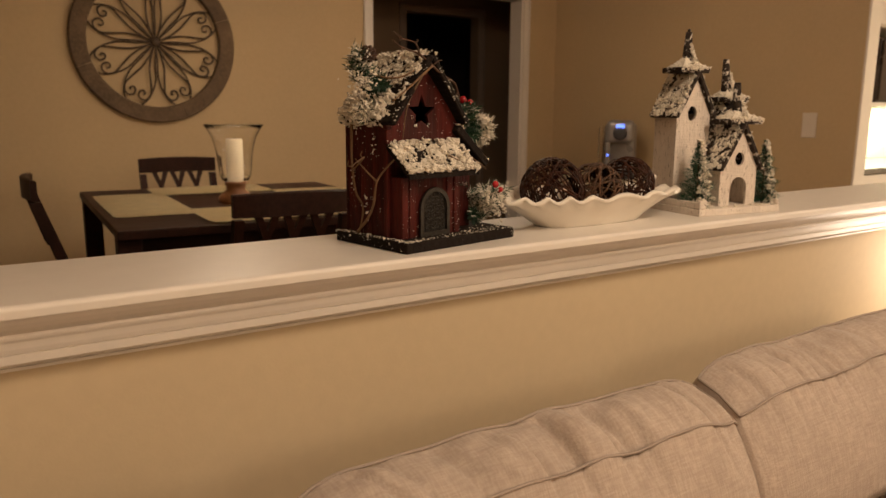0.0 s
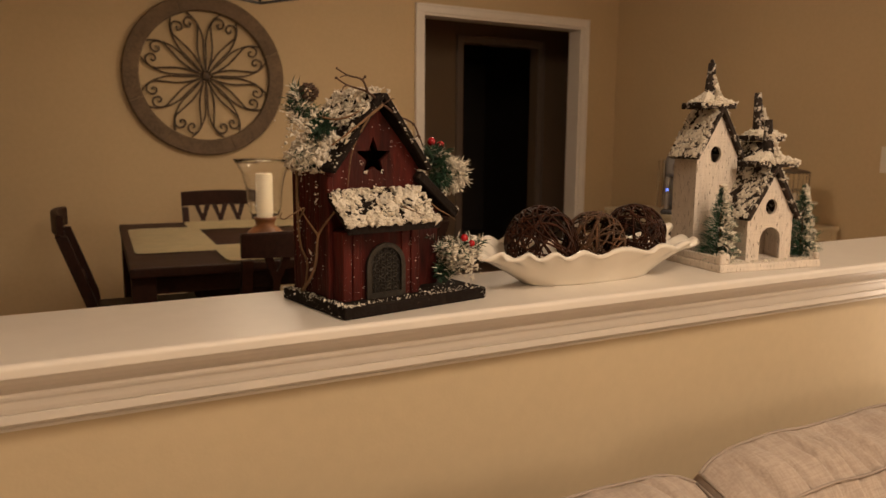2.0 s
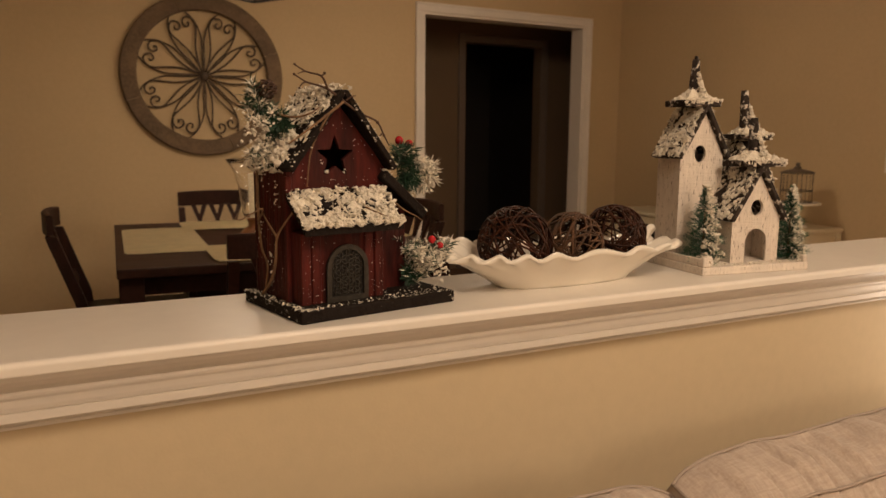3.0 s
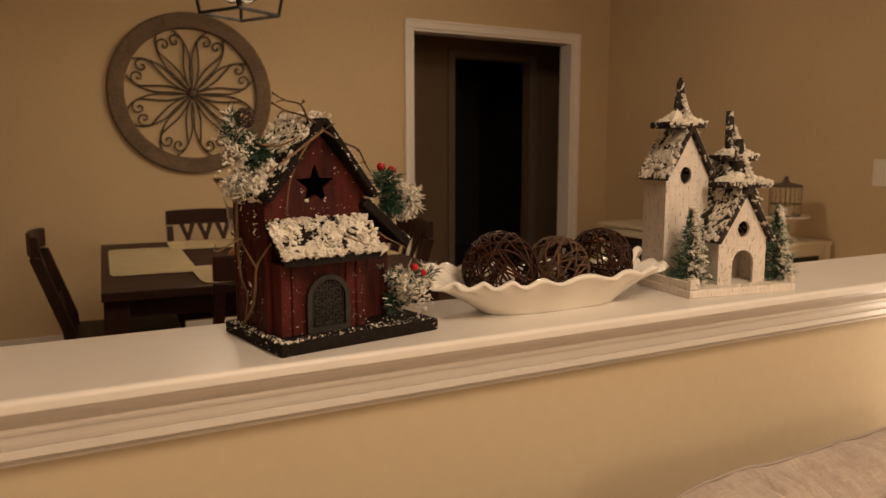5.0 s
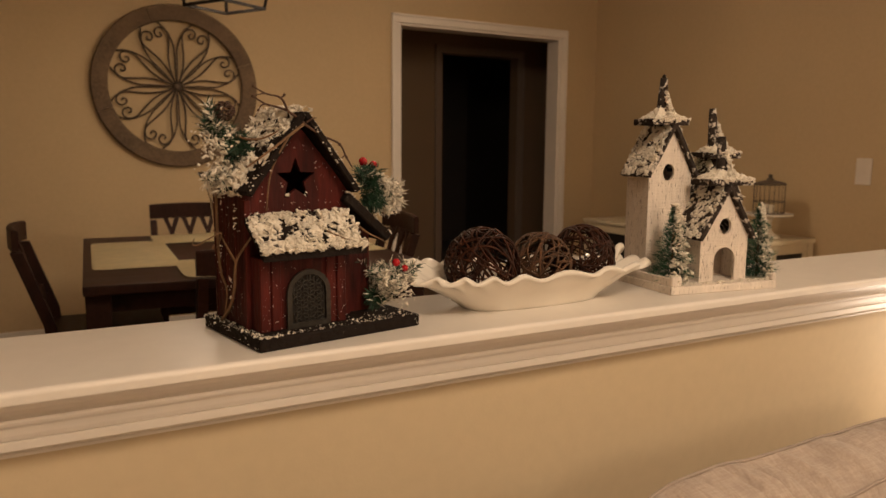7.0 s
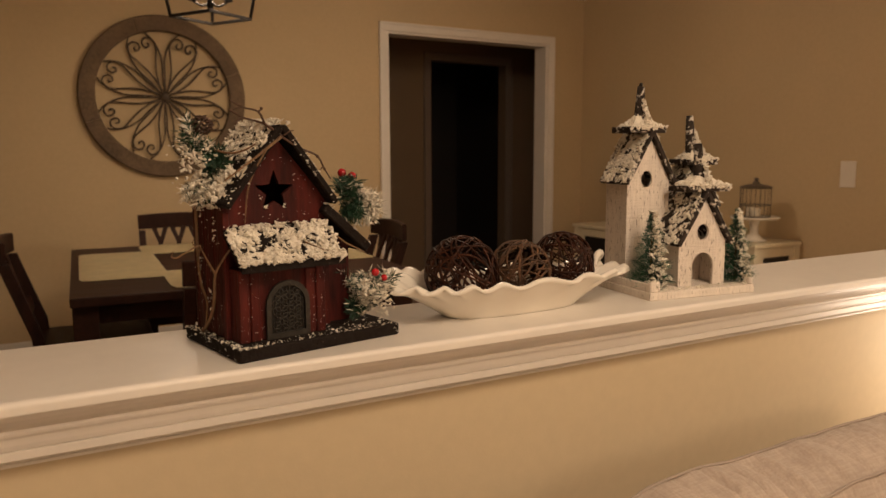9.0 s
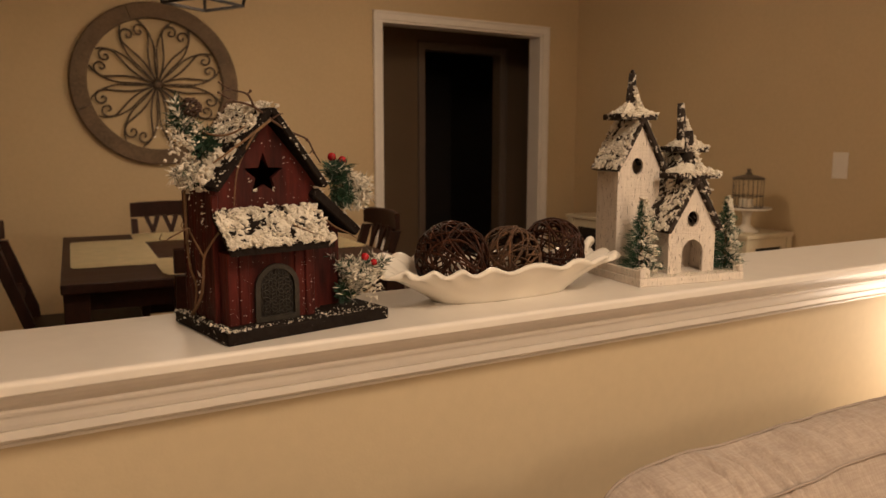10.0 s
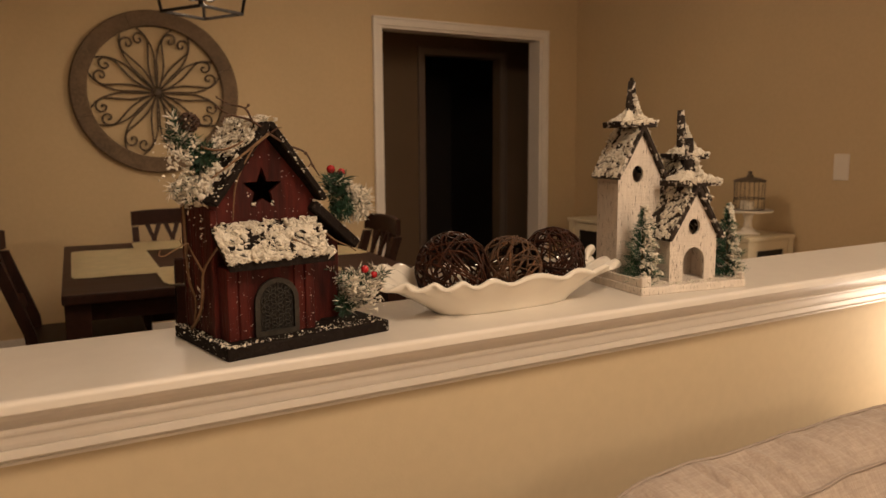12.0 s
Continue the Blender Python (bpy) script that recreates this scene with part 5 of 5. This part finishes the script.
def wire_cloche():
    t = thing("wire_cloche", pose(4.54, 3.37, 0.8095), "grey wire cloche with a knob on the cake stand", "cloche")
    R, H = 0.088, 0.185
    for z, r in ((0.003, R), (0.07, R), (H - 0.012, R)):
        bm = bmesh.new()
        tube(bm, [(r * math.cos(2 * math.pi * i / 32), r * math.sin(2 * math.pi * i / 32), z) for i in range(32)], 0.003, 5, closed=True)
        part("hoop", bm, WIRE, t)
    for i in range(20):
        a = 2 * math.pi * i / 20
        bm = bmesh.new()
        tube(bm, [(R * math.cos(a), R * math.sin(a), 0.003), (R * math.cos(a), R * math.sin(a), H - 0.012)], 0.0016, 4)
        part("wire", bm, WIRE, t)
    bm = revolve([(R + 0.006, H - 0.012), (R + 0.006, H - 0.006), (R * 0.7, H + 0.006), (0.022, H + 0.014), (0.02, H + 0.024), (0.012, H + 0.03)], 32)
    part("lid", bm, WIRE, t, smooth=True)
    bm = revolve([(0.006, H + 0.028), (0.014, H + 0.036), (0.013, H + 0.046), (0.005, H + 0.05)], 16)
    part("knob", bm, WIRE, t, smooth=True)


def votive(x, y):
    t = thing("votive_candle", pose(x, y, 0.8085), "short white candle under the wire cloche", "candle", "candles under the cloche")
    bm = revolve([(0.026, 0), (0.027, 0.004), (0.027, 0.05), (0.024, 0.054), (0.006, 0.052)], 20)
    c = part("wax", bm, BULB_WHITE, t, smooth=True)
    bm = bmesh.new()
    tube(bm, [(0, 0, 0.05), (0, 0.001, 0.062)], 0.001, 5)
    part("wick", bm, DARK_PANEL, t)


def coffee_maker():
    t = thing("coffee_maker", pose(4.50, 4.23, 0.66, 0, 0, 41), "silver-grey coffee maker with a lit blue display", "coffee maker")
    bm = bmesh.new()
    box(bm, (-0.13, -0.12, 0), (0.16, 0.12, 0.035), 0.012, 3)
    part("base", bm, PLASTIC_DARK, t)
    bm = bmesh.new()
    box(bm, (0.02, -0.115, 0.035), (0.155, 0.115, 0.40), 0.03, 4)
    part("body", bm, PLASTIC_SILVER, t, smooth=True)
    bm = bmesh.new()
    box(bm, (-0.12, -0.10, 0.26), (0.03, 0.10, 0.425), 0.04, 5)
    head = part("brew_head", bm, PLASTIC_SILVER, t, smooth=True)
    bm = revolve([(0.045, 0), (0.05, 0.004), (0.05, 0.012), (0.03, 0.016)], 28)
    bmesh.ops.transform(bm, matrix=Matrix.Translation((-0.118, 0, 0.33)) @ Matrix.Rotation(radians(-90), 4, "Y"), verts=bm.verts)
    part("button_ring", bm, PLASTIC_DARK, head, smooth=True)
    bm = bmesh.new()
    box(bm, (-0.132, -0.03, 0.365), (-0.118, 0.03, 0.395), 0.006, 2)
    part("display", bm, BLUE_GLOW, head, "lit blue display")
    bm = bmesh.new()
    box(bm, (-0.126, 0.075, 0.165), (-0.120, 0.09, 0.18), 0.002, 1)
    part("indicator_light", bm, BLUE_GLOW, t, "small blue light")
    bm = bmesh.new()
    box(bm, (-0.12, 0.07, 0.035), (0.02, 0.098, 0.262), 0.008, 2)
    part("side_support", bm, PLASTIC_SILVER, t)
    bm = bmesh.new()
    box(bm, (-0.02, 0.116, 0.035), (0.15, 0.16, 0.38), 0.02, 3)
    part("water_tank", bm, CLEAR, t, "clear water tank")


def light_switch():
    t = thing("light_switch", pose(RIGHT, 2.957, 1.070), "white light switch plate on the tan wall", "light switch")
    bm = bmesh.new()
    box(bm, (-0.007, -0.046, -0.075), (-0.0005, 0.046, 0.075), 0.003, 2)
    pl = part("plate", bm, SWITCH_WHITE, t)
    bm = bmesh.new()
    box(bm, (-0.010, -0.008, -0.014), (-0.0068, 0.008, 0.014), 0.001, 1)
    part("toggle", bm, SWITCH_WHITE, t)


sideboard()
cake_stand()
wire_cloche()
votive(4.515, 3.345)
votive(4.55, 3.405)
coffee_maker()
light_switch()


# ---------------- sofa ----------------
def sofa():
    t = thing("sofa", pose(0, 0, 0), "beige-grey linen sofa with piped back cushions along the half wall", "sofa")
    bm = bmesh.new()
    box(bm, (-0.30, 1.17, 0.06), (2.22, 1.34, 0.50), 0.03, 3)
    part("back_frame", bm, LINEN, t, smooth=True)
    bm = bmesh.new()
    box(bm, (-0.30, 0.30, 0.06), (2.22, 1.17, 0.26), 0.02, 2)
    part("seat_frame", bm, LINEN, t)
    bm = bmesh.new()
    box(bm, (2.225, 0.28, 0.06), (2.42, 1.32, 0.60), 0.05, 4)
    part("arm", bm, LINEN, t, smooth=True)
    for x in (-0.28, 2.34):
        for y in (0.34, 1.28):
            bm = bmesh.new()
            box(bm, (x, y - 0.03, 0), (x + 0.06, y + 0.03, 0.0595), 0.004)
            part("foot", bm, DARK_WOOD, t)
    for x0, x1 in ((-0.29, 0.55), (0.56, 1.38), (1.39, 2.215)):
        bm = bmesh.new()
        box(bm, (x0, 0.28, 0.262), (x1, 0.96, 0.43), 0.05, 4)
        part("seat_cushion", bm, LINEN, t, smooth=True)
    for i, (x0, x1, lift) in enumerate(((-0.26, 0.612, 0.0), (0.616, 1.358, 0.0), (1.364, 2.20, 0.011))):
        # cross-section from the back seam over the crown and down the front
        nx, rows = 150, []
        bm = bmesh.new()
        seam_a, seam_b = [], []
        prof = [(1.155, 0.44), (1.176, 0.52), (1.178, 0.60), (1.166, 0.66), (1.152, 0.684), (1.142, 0.690), (1.132, 0.690), (1.112, 0.689), (1.09, 0.683), (1.07, 0.672), (1.056, 0.660), (1.047, 0.650), (1.038, 0.634), (1.02, 0.605), (0.995, 0.56), (0.975, 0.50), (0.97, 0.44)]
        prof = [(q.x, q.y) for q in smooth_path([(y, z, 0) for y, z in prof], 3)]
        for a in range(nx + 1):
            u = a / nx
            x = x0 + (x1 - x0) * u
            end = min(u, 1 - u) * (x1 - x0)
            pinch = max(0.0, 1 - end / 0.07) ** 2
            ring = []
            for k, (y, z) in enumerate(prof):
                s = k / (len(prof) - 1)
                cy, cz = 1.085, 0.56
                f = 1 - 0.16 * pinch
                yy, zz = cy + (y - cy) * f, cz + (z - cz) * (1 - 0.13 * pinch)
                crown = 0.010 * min(1.0, end / 0.10) + lift
                wr = 0.006 * noise.noise((x * 17 + y * 9, y * 26 - x * 6, i * 7.0)) + 0.007 * noise.noise((x * 4, y * 5, i + 3.0))
                crease = 0.0
                if 13 < k < 42:
                    band = math.sin(math.pi * (k - 13) / 29) ** 1.2
                    if k == 33:
                        band *= 0.4
                    slant = (y - 1.1) * (7 + 6 * noise.noise((x * 2.2, i * 5.0, 1.0)))
                    q = noise.noise((x * 17 + slant, y * 1.2, i * 3.1 + 0.5))
                    q2 = noise.noise((x * 38 + slant * 1.7, y * 3.0, i * 1.7 + 8.5))
                    crease = (0.021 * q + 0.012 * q2 + 0.024 * (1 - min(1, abs(q) * 4)) ** 3) * band * (0.3 + 1.2 * max(0, noise.noise((x * 3.1, i * 2.3, 4.0)) + 0.4))
                zz += (crown + wr) * min(1, max(0, (z - 0.45) / 0.15)) - crease
                yy += wr * 0.6
                v = Vector((x, yy, zz))
                ring.append(bm.verts.new(v))
                if k == 15:
                    seam_a.append(v + Vector((0, 0.002, 0.002)))
                if k == 33:
                    seam_b.append(v + Vector((0, -0.0025, 0.0015)))
            rows.append(ring)
        for a, b in zip(rows, rows[1:]):
            for k in range(len(prof) - 1):
                bm.faces.new((a[k], b[k], b[k + 1], a[k + 1]))
            bm.faces.new((a[-1], b[-1], b[0], a[0]))
        bm.faces.new(list(reversed(rows[0]))), bm.faces.new(rows[-1])
        bmesh.ops.recalc_face_normals(bm, faces=bm.faces)
        c = part("back_cushion", bm, LINEN, t, "plump linen back cushion with soft creases", smooth=True)
        for seam in (seam_a, seam_b):
            seam[:] = [sum((seam[max(0, min(nx, q + d))] for d in range(-6, 7)), Vector()) / 13 if 6 < q < nx - 6 else seam[q] for q in range(nx + 1)]
            bm = bmesh.new()
            tube(bm, seam, 0.0024, 6)
            part("piping", bm, PIPING, c, "darker corded piping", smooth=True)
        for e in (0, -1):
            bm = bmesh.new()
            tube(bm, [seam_a[e], (seam_a[e] + seam_b[e]) / 2 + Vector((0, 0, 0.006)), seam_b[e]], 0.0024, 6)
            part("piping", bm, PIPING, c, smooth=True)


sofa()


# ---------------- kitchen seen past the wall's end ----------------
structure("wall_kitchen_north", boxes(((RIGHT + 0.098, 3.35, 0), (7.4, 3.45, CEIL))), PAINT_YELLOW, "pale yellow kitchen wall behind the counter", "wall")
GLOSS_TILE = material("pale_backsplash", (0.74, 0.70, 0.50), 0.3, var=0.05, scale=8)
STONE = material("grey_stone_counter", (0.20, 0.19, 0.17), 0.3, var=0.4, scale=40, fine=160)
STEEL = material("dark_appliance_steel", (0.07, 0.055, 0.05), 0.3, 0.5, var=0.15)
structure("backsplash", boxes(((4.92, 3.338, 0.802), (7.4, 3.35, 1.2))), GLOSS_TILE, "pale shiny backsplash lit from above", "backsplash")
kc = thing("kitchen_cabinet", pose(0, 0, 0), "white painted base cabinet under the counter", "cabinet")
part("body", boxes(((4.93, 2.80, 0.08), (7.38, 3.335, 0.765)), bevel=0.004), PAINT_WHITE, kc)
part("plinth", boxes(((4.93, 2.86, 0.0), (7.38, 3.335, 0.0798))), DARK_PANEL, kc)
for k in range(4):
    x = 4.95 + 0.61 * k
    d = part("door", boxes(((x, 2.78, 0.10), (x + 0.595, 2.7995, 0.755)), bevel=0.004), PAINT_WHITE, kc)
    part("handle", tube(bmesh.new(), [(x + 0.5, 2.779, 0.55), (x + 0.5, 2.755, 0.56), (x + 0.5, 2.755, 0.66), (x + 0.5, 2.779, 0.67)], 0.005, 6), PLASTIC_SILVER, d)
tagged(part("worktop", boxes(((4.925, 2.76, 0.766), (7.39, 3.337, 0.80)), bevel=0.005), STONE), "grey stone kitchen worktop", "worktop")
uc = thing("wall_cabinet", pose(0, 0, 0), "white painted wall cabinet above the microwave", "cabinet")
part("body", boxes(((4.93, 3.02, 1.72), (7.38, 3.349, 2.30)), bevel=0.004), PAINT_WHITE, uc)
for k in range(4):
    x = 4.95 + 0.61 * k
    part("door", boxes(((x, 3.0, 1.73), (x + 0.595, 3.0195, 2.29)), bevel=0.004), PAINT_WHITE, uc)
sh = thing("wall_shelf", pose(0, 0, 0), "white wall shelf over the counter", "shelf")
part("board", boxes(((4.93, 3.03, 1.195), (7.38, 3.349, 1.222)), bevel=0.003), PAINT_WHITE, sh)
mw = thing("microwave", pose(0, 0, 0), "dark steel microwave oven on the shelf", "microwave")
part("body", boxes(((5.75, 3.05, 1.2225), (6.75, 3.345, 1.66)), bevel=0.008), STEEL, mw)
part("door", boxes(((5.76, 3.03, 1.24), (6.5, 3.0495, 1.645)), bevel=0.004), STEEL, mw)
part("handle", tube(bmesh.new(), [(6.46, 3.031, 1.28), (6.46, 3.0, 1.30), (6.46, 3.0, 1.58), (6.46, 3.031, 1.60)], 0.008, 8), PLASTIC_SILVER, mw)
ky = thing("glass_dish", pose(6.12, 3.0, 0.80), "clear glass dish on a foot on the worktop", "dish")
part("bowl", revolve([(0.05, 0), (0.052, 0.006), (0.012, 0.012), (0.012, 0.09), (0.10, 0.12), (0.11, 0.13), (0.10, 0.126)], 28), CLEAR, ky, smooth=True)
